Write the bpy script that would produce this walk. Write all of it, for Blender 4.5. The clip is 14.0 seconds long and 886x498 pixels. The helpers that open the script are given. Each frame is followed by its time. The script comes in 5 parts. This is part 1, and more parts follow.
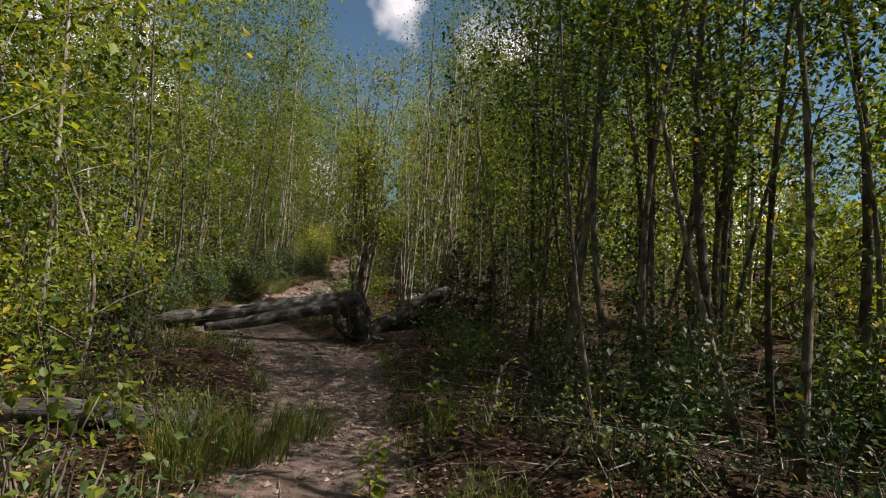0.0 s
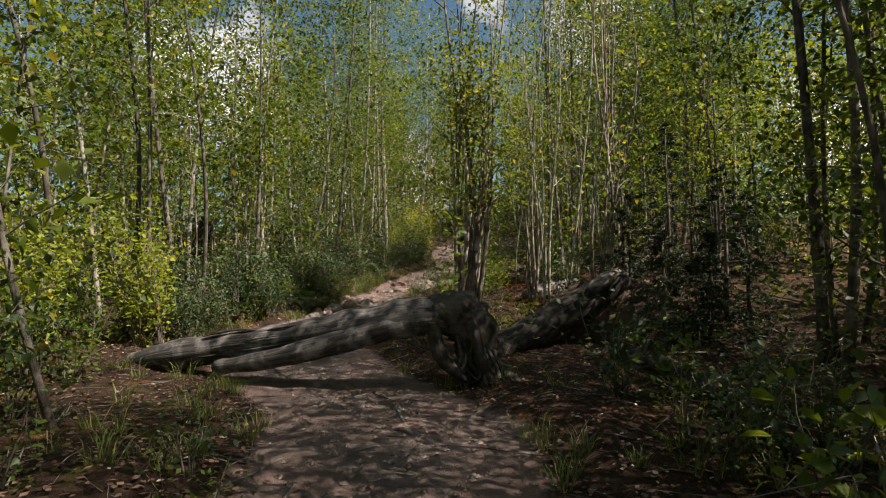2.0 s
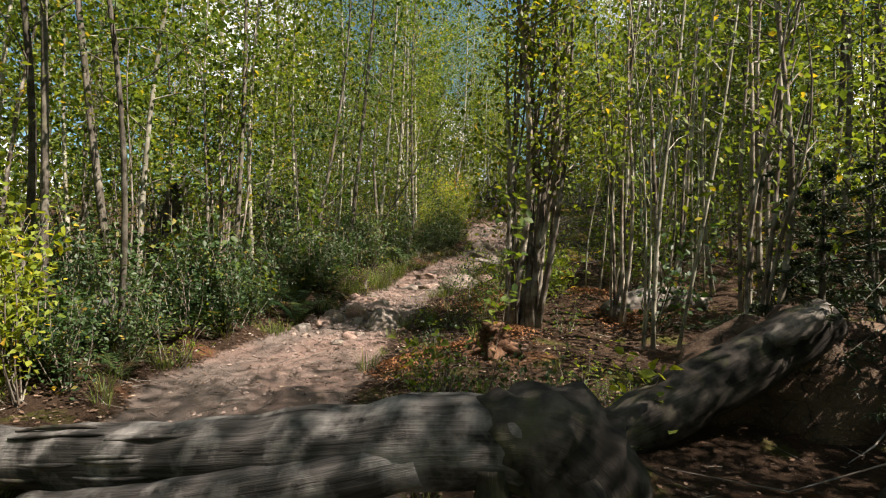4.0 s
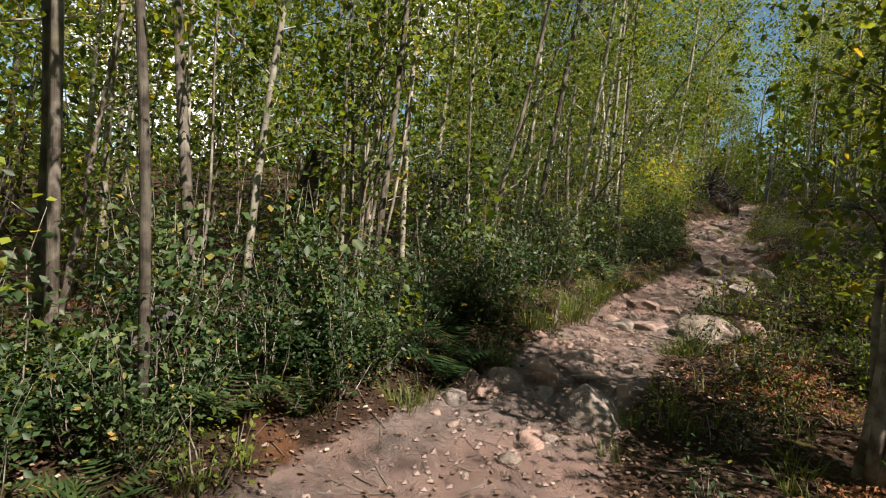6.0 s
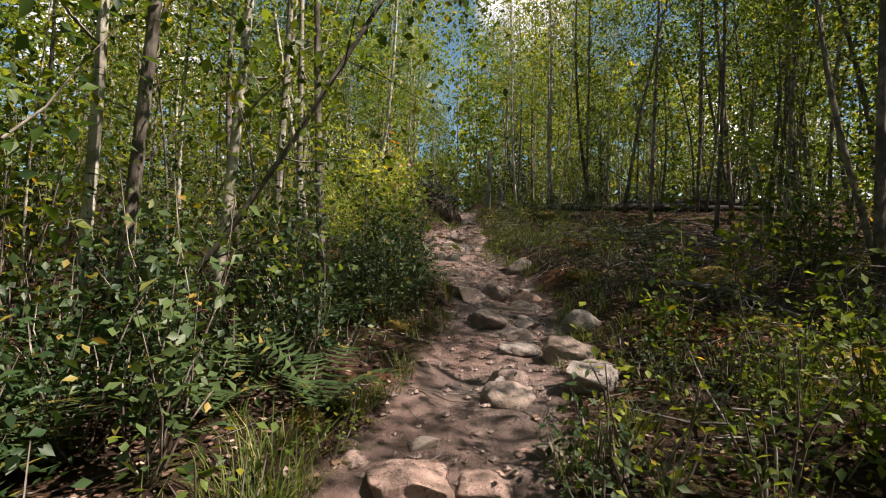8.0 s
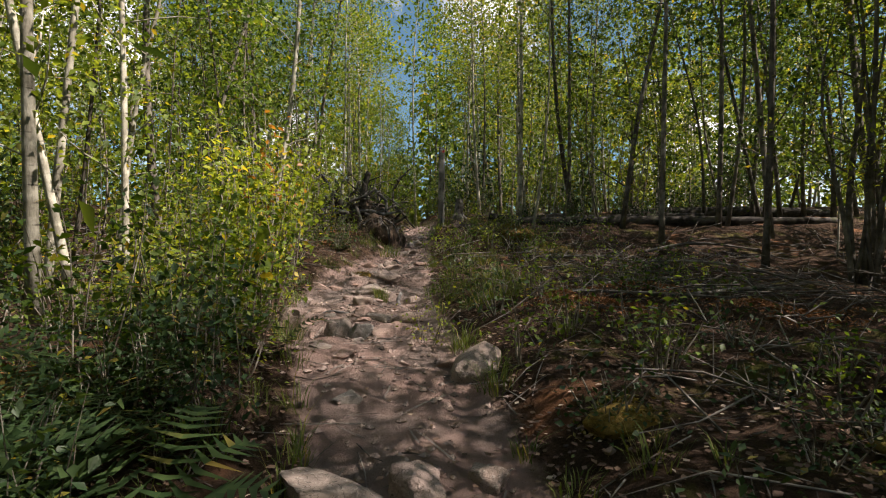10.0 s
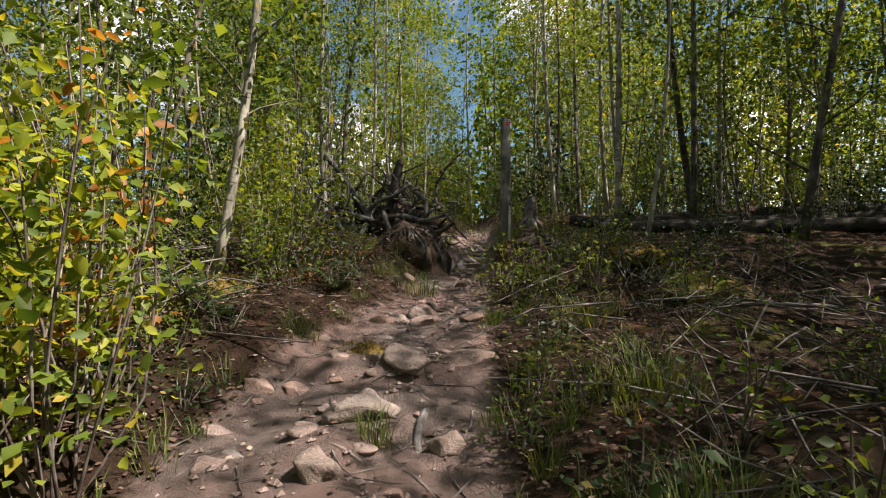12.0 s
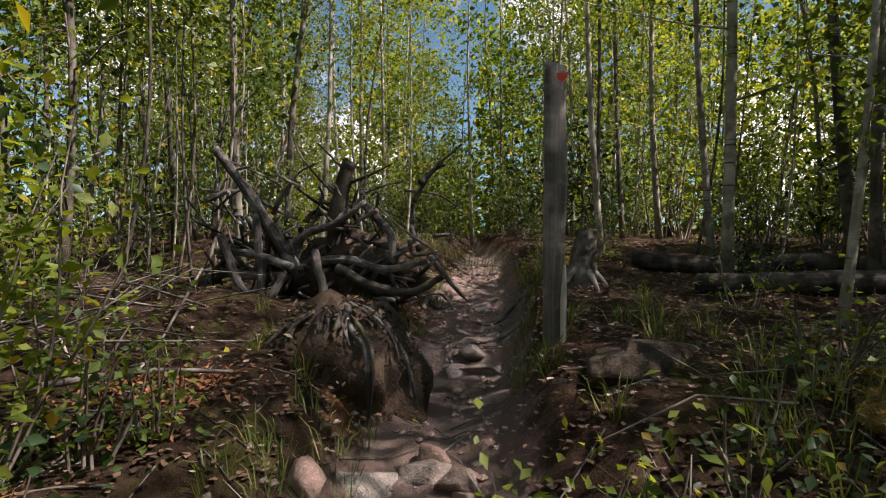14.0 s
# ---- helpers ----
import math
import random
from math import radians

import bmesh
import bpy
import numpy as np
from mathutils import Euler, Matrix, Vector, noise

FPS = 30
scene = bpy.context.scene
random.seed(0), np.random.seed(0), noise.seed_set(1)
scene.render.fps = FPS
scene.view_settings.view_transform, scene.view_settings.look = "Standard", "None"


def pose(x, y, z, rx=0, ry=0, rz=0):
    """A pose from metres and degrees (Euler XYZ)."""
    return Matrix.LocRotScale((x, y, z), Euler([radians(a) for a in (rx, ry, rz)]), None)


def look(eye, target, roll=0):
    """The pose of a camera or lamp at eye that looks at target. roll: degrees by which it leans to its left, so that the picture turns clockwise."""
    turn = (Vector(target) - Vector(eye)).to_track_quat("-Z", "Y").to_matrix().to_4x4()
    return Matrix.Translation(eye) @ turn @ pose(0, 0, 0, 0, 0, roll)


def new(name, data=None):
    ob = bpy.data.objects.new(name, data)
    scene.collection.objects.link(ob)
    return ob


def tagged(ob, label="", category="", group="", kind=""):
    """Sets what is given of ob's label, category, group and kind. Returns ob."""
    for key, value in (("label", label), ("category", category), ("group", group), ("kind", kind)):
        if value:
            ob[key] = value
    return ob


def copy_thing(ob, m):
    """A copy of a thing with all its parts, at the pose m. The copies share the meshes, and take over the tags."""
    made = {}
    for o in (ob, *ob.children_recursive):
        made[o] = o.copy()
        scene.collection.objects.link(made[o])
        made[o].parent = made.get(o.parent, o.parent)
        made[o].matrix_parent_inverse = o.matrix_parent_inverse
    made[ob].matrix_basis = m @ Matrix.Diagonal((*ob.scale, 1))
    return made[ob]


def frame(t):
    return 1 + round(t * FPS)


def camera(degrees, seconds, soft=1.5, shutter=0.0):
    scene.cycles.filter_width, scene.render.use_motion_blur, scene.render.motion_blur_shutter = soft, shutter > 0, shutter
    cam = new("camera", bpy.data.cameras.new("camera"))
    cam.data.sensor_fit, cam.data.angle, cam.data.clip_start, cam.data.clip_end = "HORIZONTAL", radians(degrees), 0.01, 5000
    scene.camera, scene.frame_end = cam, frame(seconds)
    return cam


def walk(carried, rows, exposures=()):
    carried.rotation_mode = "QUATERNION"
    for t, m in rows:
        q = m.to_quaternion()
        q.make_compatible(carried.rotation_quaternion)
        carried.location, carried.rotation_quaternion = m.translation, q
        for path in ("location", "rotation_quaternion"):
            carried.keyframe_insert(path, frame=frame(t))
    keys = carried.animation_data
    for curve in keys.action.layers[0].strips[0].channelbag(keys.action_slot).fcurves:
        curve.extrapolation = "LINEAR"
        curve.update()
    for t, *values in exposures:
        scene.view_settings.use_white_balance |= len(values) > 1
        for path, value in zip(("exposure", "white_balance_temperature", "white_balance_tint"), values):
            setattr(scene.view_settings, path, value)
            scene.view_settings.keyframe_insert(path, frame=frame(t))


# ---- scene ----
cam = camera(77.0, 14.0, soft=1.1)
PATH = [
    (0, (0.351, -0.436, 1.248), (0.28, 1.556, 1.402), 3.4),
    (0.5, (0.045, 0.963, 1.36), (-0.192, 2.941, 1.532), 1.1),
    (1, (-0.203, 2.177, 1.375), (-0.543, 4.141, 1.544), -0.6),
    (1.5, (-0.384, 3.287, 1.361), (-0.766, 5.245, 1.498), -0.0),
    (2, (-0.583, 4.426, 1.322), (-1.028, 6.374, 1.413), -0.5),
    (2.5, (-0.77, 5.464, 1.305), (-1.27, 7.4, 1.351), -0.0),
    (2.7, (-0.833, 5.878, 1.302), (-1.347, 7.811, 1.336), 0.1),
    (4.8, (-1.895, 8.67, 1.988), (-2.567, 10.552, 1.92), 4.8),
    (5, (-1.985, 9.038, 2.005), (-2.77, 10.876, 1.928), 5.6),
    (5.5, (-2.51, 9.79, 2.077), (-3.573, 11.48, 1.964), 7.0),
    (6, (-3.1, 10.46, 2.074), (-4.201, 12.124, 1.936), 5.9),
    (6.5, (-3.64, 11.65, 1.965), (-4.531, 13.438, 1.866), 4.3),
    (7, (-4.065, 12.95, 2.036), (-4.664, 14.857, 1.98), 2.4),
    (7.5, (-4.345, 14.33, 2.088), (-4.688, 16.3, 2.055), 1.7),
    (8, (-4.59, 15.72, 2.17), (-4.749, 17.713, 2.174), 1.6),
    (8.5, (-4.622, 16.955, 2.288), (-4.684, 18.954, 2.312), 0.8),
    (8.7, (-4.6, 17.383, 2.392), (-4.62, 19.383, 2.414), 0.8),
    (10.8, (-4.171, 21.504, 2.841), (-4.309, 23.499, 2.861), 0.2),
    (11, (-4.211, 21.966, 2.875), (-4.431, 23.954, 2.884), -0.1),
    (11.5, (-4.38, 22.958, 3.008), (-4.648, 24.94, 3.012), -0.1),
    (12, (-4.468, 23.886, 3.194), (-4.726, 25.869, 3.2), 0.1),
    (12.5, (-4.549, 24.831, 3.388), (-4.807, 26.814, 3.388), 0.4),
    (13, (-4.69, 25.808, 3.524), (-4.954, 27.791, 3.529), 0.4),
    (13.5, (-4.728, 26.946, 3.663), (-4.979, 28.931, 3.673), 0.5),
    (14, (-4.83, 28.026, 3.853), (-5.087, 30.009, 3.865), 0.6),
]
walk(cam, [(t, look(eye, target, roll)) for t, eye, target, roll in PATH],
     exposures=[(0, 0.92, 6950, 20), (2, 1.15, 7000, 20), (5, 1.6, 7100, 15), (6, 1.32, 7050, 20), (7.5, 1.5, 7050, 23), (8.5, 1.45, 7000, 23), (11, 1.42, 6900, 20), (12, 1.42, 6850, 22), (13.5, 1.5, 6750, 26), (14, 1.5, 6750, 26)])

# ---- light ----
world = bpy.data.worlds.new("sky")
scene.world = world
world.use_nodes = True
wn, wl = world.node_tree.nodes, world.node_tree.links
wn.clear()
sky = wn.new("ShaderNodeTexSky")
sky.sky_type, sky.sun_disc = "NISHITA", False
SUN_ELEV, SUN_AZ = radians(54), radians(100)      # azimuth from +y, positive towards +x
sky.sun_elevation, sky.sun_rotation = SUN_ELEV, SUN_AZ
sky.air_density, sky.dust_density, sky.ozone_density = 0.75, 0.6, 0.2
wco = wn.new("ShaderNodeTexCoord")
wns = wn.new("ShaderNodeTexNoise")
wns.inputs["Scale"].default_value, wns.inputs["Detail"].default_value = 3.2, 6
wrp = wn.new("ShaderNodeValToRGB")
wrp.color_ramp.elements[0].position, wrp.color_ramp.elements[1].position = 0.545, 0.66
wmx = wn.new("ShaderNodeMix")
wmx.data_type = "RGBA"
wmx.inputs["B"].default_value = (15, 15, 15, 1)
wbg = wn.new("ShaderNodeBackground")
wbg.inputs["Strength"].default_value = 0.05
wout = wn.new("ShaderNodeOutputWorld")
wl.new(wco.outputs["Generated"], wns.inputs["Vector"])
wl.new(wns.outputs["Fac"], wrp.inputs["Fac"])
wl.new(wrp.outputs["Color"], wmx.inputs["Factor"])
wtn = wn.new("ShaderNodeMix")
wtn.data_type, wtn.blend_type = "RGBA", "MULTIPLY"
wtn.inputs["Factor"].default_value, wtn.inputs["B"].default_value = 1.0, (0.8, 1.13, 1.05, 1)
wl.new(sky.outputs["Color"], wtn.inputs["A"])
wl.new(wtn.outputs["Result"], wmx.inputs["A"])
wl.new(wmx.outputs["Result"], wbg.inputs["Color"])
wl.new(wbg.outputs["Background"], wout.inputs["Surface"])

sun_data = bpy.data.lights.new("sun", "SUN")
sun_data.energy, sun_data.angle, sun_data.color = 5.0, radians(0.55), (1.0, 0.95, 0.86)
sun = new("sun", sun_data)
sun_dir = Vector((math.sin(SUN_AZ) * math.cos(SUN_ELEV), math.cos(SUN_AZ) * math.cos(SUN_ELEV), math.sin(SUN_ELEV)))
sun.matrix_world = look(sun_dir * 60, (0, 0, 0))


# ---- materials ----
def node_mat(name):
    m = bpy.data.materials.new(name)
    m.use_nodes = True
    n, l = m.node_tree.nodes, m.node_tree.links
    return m, n, l, n["Principled BSDF"]


def noise_node(n, l, vec, scale, detail=5.0, rough=0.6):
    k = n.new("ShaderNodeTexNoise")
    k.inputs["Scale"].default_value, k.inputs["Detail"].default_value, k.inputs["Roughness"].default_value = scale, detail, rough
    l.new(vec, k.inputs["Vector"])
    return k.outputs["Fac"]


def ramp(n, l, fac, lo, hi):
    k = n.new("ShaderNodeMapRange")
    k.inputs["From Min"].default_value, k.inputs["From Max"].default_value = lo, hi
    l.new(fac, k.inputs["Value"])
    return k.outputs["Result"]


def blend(n, l, fac, a, b, mode="MIX"):
    k = n.new("ShaderNodeMix")
    k.data_type, k.blend_type = "RGBA", mode
    for sock, v in (("Factor", fac), ("A", a), ("B", b)):
        if isinstance(v, (tuple, list)):
            k.inputs[sock].default_value = (*v, 1)
        elif isinstance(v, (int, float)):
            k.inputs[sock].default_value = v
        else:
            l.new(v, k.inputs[sock])
    return k.outputs["Result"]


def bump(n, l, bsdf, height, strength, dist):
    k = n.new("ShaderNodeBump")
    k.inputs["Strength"].default_value, k.inputs["Distance"].default_value = strength, dist
    l.new(height, k.inputs["Height"])
    l.new(k.outputs["Normal"], bsdf.inputs["Normal"])


def wood_mat(name, dark, mid, pale, moss=0.0, stretch=(2.0, 22.0), marks=0.0, vary=0.0, blotch=(0.44, 0.68), relief=0.7):
    """Bark or dead wood; the grain runs along the tube (u along in metres, v around in metres)."""
    m, n, l, b = node_mat(name)
    uv = n.new("ShaderNodeUVMap").outputs["UV"]
    mp = n.new("ShaderNodeMapping")
    mp.inputs["Scale"].default_value = (stretch[0], stretch[1], 1)
    l.new(uv, mp.inputs["Vector"])
    oi = n.new("ShaderNodeObjectInfo")
    l.new(oi.outputs["Random"], mp.inputs["Location"])
    grain = noise_node(n, l, mp.outputs["Vector"], 1.0, 7, 0.68)
    pos = n.new("ShaderNodeTexCoord").outputs["Object"]
    blot = noise_node(n, l, pos, 5.0, 4, 0.6)
    c = blend(n, l, ramp(n, l, grain, 0.34, 0.66), dark, mid)
    c = blend(n, l, ramp(n, l, blot, *blotch), c, pale)
    if marks:
        mm = n.new("ShaderNodeMapping")
        mm.inputs["Scale"].default_value = (26, 3.0, 1)
        l.new(uv, mm.inputs["Vector"])
        mk = noise_node(n, l, mm.outputs["Vector"], 1.0, 3, 0.5)
        c = blend(n, l, ramp(n, l, mk, 0.62, 0.70), c, tuple(v * 0.5 for v in dark))
    if moss:
        ms = noise_node(n, l, pos, 3.1, 6, 0.7)
        f = n.new("ShaderNodeMath")
        f.operation = "MULTIPLY"
        f.inputs[1].default_value = moss
        l.new(ramp(n, l, ms, 0.54, 0.66), f.inputs[0])
        c = blend(n, l, f.outputs[0], c, (0.07, 0.085, 0.025))
    if vary:
        hv = n.new("ShaderNodeHueSaturation")
        l.new(c, hv.inputs["Color"])
        mr = n.new("ShaderNodeMapRange")
        mr.inputs["To Min"].default_value, mr.inputs["To Max"].default_value = 1 - vary, 1 + vary
        l.new(oi.outputs["Random"], mr.inputs["Value"])
        l.new(mr.outputs["Result"], hv.inputs["Value"])
        c = hv.outputs["Color"]
    l.new(c, b.inputs["Base Color"])
    b.inputs["Roughness"].default_value = 0.85
    b.inputs["Specular IOR Level"].default_value = 0.15
    bump(n, l, b, grain, relief, 0.02)
    return m


def leaf_mat(name, dark, light, warm, trans=0.42, rough=0.5):
    """Leaf blades: each leaf varies by island, each plant by its own random number; light shines through."""
    m, n, l, b = node_mat(name)
    geo = n.new("ShaderNodeNewGeometry").outputs["Random Per Island"]
    oi = n.new("ShaderNodeObjectInfo").outputs["Random"]
    c = blend(n, l, geo, dark, light)
    c = blend(n, l, ramp(n, l, geo, 0.93, 0.97), c, warm)
    hv = n.new("ShaderNodeHueSaturation")
    mr = n.new("ShaderNodeMapRange")
    mr.inputs["To Min"].default_value, mr.inputs["To Max"].default_value = 0.476, 0.522
    l.new(oi, mr.inputs["Value"])
    l.new(mr.outputs["Result"], hv.inputs["Hue"])
    l.new(c, hv.inputs["Color"])
    mv = n.new("ShaderNodeMapRange")
    mv.inputs["To Min"].default_value, mv.inputs["To Max"].default_value = 1.3, 0.62
    l.new(oi, mv.inputs["Value"])
    l.new(mv.outputs["Result"], hv.inputs["Value"])
    c = hv.outputs["Color"]
    l.new(c, b.inputs["Base Color"])
    b.inputs["Roughness"].default_value = rough
    b.inputs["Specular IOR Level"].default_value = 0.3
    tr = n.new("ShaderNodeBsdfTranslucent")
    l.new(blend(n, l, 1.0, c, (1.5, 1.35, 0.55), "MULTIPLY"), tr.inputs["Color"])
    mx = n.new("ShaderNodeMixShader")
    mx.inputs["Fac"].default_value = trans
    l.new(b.outputs["BSDF"], mx.inputs[1])
    l.new(tr.outputs["BSDF"], mx.inputs[2])
    l.new(mx.outputs["Shader"], n["Material Output"].inputs["Surface"])
    return m


def stone_mat(name, a, c2, lichen, moss=0.55):
    m, n, l, b = node_mat(name)
    tc = n.new("ShaderNodeTexCoord").outputs["Object"]
    oi = n.new("ShaderNodeObjectInfo").outputs["Random"]
    big, fine = noise_node(n, l, tc, 4.0, 6, 0.65), noise_node(n, l, tc, 42.0, 4, 0.7)
    c = blend(n, l, ramp(n, l, big, 0.35, 0.65), a, c2)
    c = blend(n, l, oi, c, blend(n, l, 1.0, c, (1.15, 0.95, 0.86), "MULTIPLY"))
    c = blend(n, l, ramp(n, l, fine, 0.55, 0.75), c, lichen)
    vor = n.new("ShaderNodeTexVoronoi")
    vor.feature = "DISTANCE_TO_EDGE"
    vor.inputs["Scale"].default_value = 3.3
    warp = n.new("ShaderNodeVectorMath")
    warp.operation = "ADD"
    l.new(tc, warp.inputs[0])
    l.new(n.new("ShaderNodeTexNoise").outputs["Color"], warp.inputs[1])
    l.new(warp.outputs["Vector"], vor.inputs["Vector"])
    c = blend(n, l, ramp(n, l, vor.outputs["Distance"], 0.03, 0.0), c, tuple(v * 0.3 for v in a))
    ms = noise_node(n, l, tc, 2.6, 6, 0.7)
    f = n.new("ShaderNodeMath")
    f.operation = "MULTIPLY"
    f.inputs[1].default_value = moss
    l.new(ramp(n, l, ms, 0.50, 0.64), f.inputs[0])
    c = blend(n, l, f.outputs[0], c, (0.11, 0.085, 0.055))
    l.new(c, b.inputs["Base Color"])
    b.inputs["Roughness"].default_value = 0.9
    b.inputs["Specular IOR Level"].default_value = 0.2
    h = n.new("ShaderNodeMath")
    h.operation = "ADD"
    l.new(big, h.inputs[0])
    l.new(fine, h.inputs[1])
    bump(n, l, b, h.outputs[0], 0.6, 0.03)
    return m


def ground_mat():
    m, n, l, b = node_mat("forest_floor")
    tc = n.new("ShaderNodeTexCoord").outputs["Object"]
    at = n.new("ShaderNodeAttribute")
    at.attribute_name = "trail"
    big, mid, fine = noise_node(n, l, tc, 0.9, 6, 0.6), noise_node(n, l, tc, 6.0, 8, 0.7), noise_node(n, l, tc, 60.0, 8, 0.8)
    # trodden earth: pinkish grey to tan, with darker damp and litter specks
    earth = blend(n, l, ramp(n, l, mid, 0.3, 0.7), (0.12, 0.097, 0.085), (0.29, 0.232, 0.203))
    earth = blend(n, l, ramp(n, l, big, 0.42, 0.62), earth, (0.29, 0.20, 0.168))
    earth = blend(n, l, ramp(n, l, fine, 0.57, 0.70), earth, (0.06, 0.042, 0.032))
    # litter: rotting leaves and needles
    litter = blend(n, l, ramp(n, l, fine, 0.35, 0.65), (0.018, 0.012, 0.009), (0.085, 0.054, 0.035))
    litter = blend(n, l, ramp(n, l, mid, 0.52, 0.68), litter, (0.10, 0.064, 0.042))
    mossn = noise_node(n, l, tc, 1.7, 5, 0.65)
    litter = blend(n, l, ramp(n, l, mossn, 0.56, 0.66), litter, (0.085, 0.085, 0.022))
    rust = noise_node(n, l, tc, 1.1, 4, 0.6)
    litter = blend(n, l, ramp(n, l, rust, 0.60, 0.70), litter, (0.19, 0.09, 0.045))
    # ragged edge between the two
    e = n.new("ShaderNodeMath")
    e.operation = "ADD"
    l.new(at.outputs["Fac"], e.inputs[0])
    k = n.new("ShaderNodeMapRange")
    k.inputs["To Min"].default_value, k.inputs["To Max"].default_value = -0.45, 0.45
    l.new(mid, k.inputs["Value"])
    l.new(k.outputs["Result"], e.inputs[1])
    c = blend(n, l, ramp(n, l, e.outputs[0], 0.35, 0.65), litter, earth)
    l.new(c, b.inputs["Base Color"])
    b.inputs["Roughness"].default_value = 0.95
    b.inputs["Specular IOR Level"].default_value = 0.08
    h = n.new("ShaderNodeMath")
    h.operation = "ADD"
    l.new(mid, h.inputs[0])
    l.new(fine, h.inputs[1])
    bump(n, l, b, h.outputs[0], 1.0, 0.05)
    return m


M_GROUND = ground_mat()
M_BARK_PALE = wood_mat("aspen_bark", (0.11, 0.10, 0.075), (0.27, 0.255, 0.20), (0.42, 0.405, 0.33), marks=1, stretch=(3, 9), vary=0.25)
M_BARK_DARK = wood_mat("alder_bark", (0.035, 0.029, 0.024), (0.10, 0.087, 0.07), (0.19, 0.172, 0.14), moss=0.35, vary=0.3)
M_BARK_BROWN = wood_mat("willow_bark", (0.05, 0.038, 0.03), (0.15, 0.122, 0.095), (0.36, 0.33, 0.28), moss=0.2, vary=0.3)
# weathered grey wood; the pale blotches also paint in patches of sun
M_DEAD = wood_mat("dead_wood", (0.014, 0.013, 0.012), (0.11, 0.103, 0.098), (0.31, 0.295, 0.28), stretch=(1.3, 46), blotch=(0.47, 0.74), relief=1.0)
# mossy dead wood, its colour lowered to carry the shade on logs and roots
M_DEAD_DARK = wood_mat("rotting_shaded_wood", (0.010, 0.009, 0.008), (0.04, 0.035, 0.031), (0.10, 0.088, 0.076), moss=0.4, stretch=(1.6, 26))
M_TWIG = wood_mat("dry_twigs", (0.05, 0.043, 0.037), (0.15, 0.133, 0.117), (0.29, 0.265, 0.235), vary=0.25)
M_LEAF = leaf_mat("aspen_leaves", (0.035, 0.072, 0.015), (0.14, 0.20, 0.032), (0.30, 0.26, 0.03), 0.5)
M_LEAF_ALDER = leaf_mat("alder_leaves", (0.024, 0.055, 0.014), (0.10, 0.155, 0.028), (0.22, 0.2, 0.03), 0.46)
M_LEAF_YEL = leaf_mat("sunny_leaves", (0.065, 0.12, 0.018), (0.19, 0.25, 0.035), (0.36, 0.28, 0.03), 0.5)
# deep green foliage, lowered further so the colour carries undergrowth shade
M_LEAF_DEEP = leaf_mat("shade_toned_leaves", (0.017, 0.043, 0.014), (0.05, 0.09, 0.028), (0.2, 0.16, 0.03), 0.28)
M_NEEDLE = leaf_mat("spruce_needles", (0.012, 0.028, 0.012), (0.03, 0.055, 0.022), (0.05, 0.04, 0.02), 0.12)
M_GRASS = leaf_mat("grass_blades", (0.06, 0.10, 0.02), (0.17, 0.20, 0.05), (0.38, 0.30, 0.12), 0.4)
M_LITTER = leaf_mat("fallen_leaf", (0.035, 0.022, 0.015), (0.17, 0.11, 0.072), (0.36, 0.29, 0.22), 0.08, 0.7)
# yellower, brighter leaf: sunlight on the bush is put into its colour
M_LEAF_LIME = leaf_mat("lime_leaves", (0.10, 0.165, 0.018), (0.23, 0.29, 0.033), (0.34, 0.30, 0.03), 0.52)
M_LEAF_ORANGE = leaf_mat("turning_leaves", (0.20, 0.09, 0.02), (0.40, 0.20, 0.045), (0.30, 0.24, 0.04), 0.4)
M_STONE = stone_mat("granite", (0.16, 0.145, 0.13), (0.27, 0.245, 0.22), (0.40, 0.37, 0.33))
M_STONE_PINK = stone_mat("pink_granite", (0.19, 0.145, 0.125), (0.31, 0.245, 0.215), (0.42, 0.35, 0.31), 0.4)


# ---- lie of the land ----
TRAIL_Y = np.array([-12, -0.4, 5, 8.7, 10.1, 12, 15, 18, 20.2, 21.1, 22.4, 23.9, 25.7, 26.9, 27.85, 30, 31.2, 33, 35.3, 37, 45, 80, 300])
TRAIL_Z = np.array([-0.35, 0, 0.05, 0.17, 0.2, 0.33, 0.58, 1.0, 1.33, 1.43, 1.6, 1.88, 2.05, 2.2, 2.4, 2.72, 2.88, 3.06, 3.28, 3.6, 3.9, 5.5, 9])
TRAIL_X = np.array([0.6, 0.2, -0.85, -2.0, -3.4, -4.65, -4.85, -4.8, -4.5, -4.35, -4.4, -4.75, -5.25, -5.4, -5.4, -5.25, -5.2, -5.2, -5.3, -5.3, -6.0, -8, -8])
TRAIL_W = np.array([0.5, 0.5, 0.55, 1.05, 1.2, 1.0, 0.6, 0.52, 0.5, 0.55, 0.55, 0.65, 0.8, 0.8, 0.7, 0.45, 0.4, 0.45, 0.5, 0.35, 0.0, 0, 0])
_table = np.random.default_rng(5).random((256, 256))


def lattice(x, y, size, shift=0):
    """Smooth lattice noise, -1 to 1."""
    x, y = np.asarray(x, float) / size + 37.3 * shift + 400, np.asarray(y, float) / size + 91.7 * shift + 400
    i, j = np.floor(x).astype(int), np.floor(y).astype(int)
    u, v = x - i, y - j
    u, v = u * u * (3 - 2 * u), v * v * (3 - 2 * v)
    t = lambda a, b: _table[a % 256, b % 256]
    return 2 * ((t(i, j) * (1 - u) + t(i + 1, j) * u) * (1 - v) + (t(i, j + 1) * (1 - u) + t(i + 1, j + 1) * u) * v) - 1


def trail_x(y):
    return np.interp(y, TRAIL_Y, TRAIL_X)


def trail_off(x, y):
    """Signed metres from the trail's edge (negative on the trail)."""
    return np.abs(np.asarray(x) - trail_x(y)) - np.interp(y, TRAIL_Y, TRAIL_W)


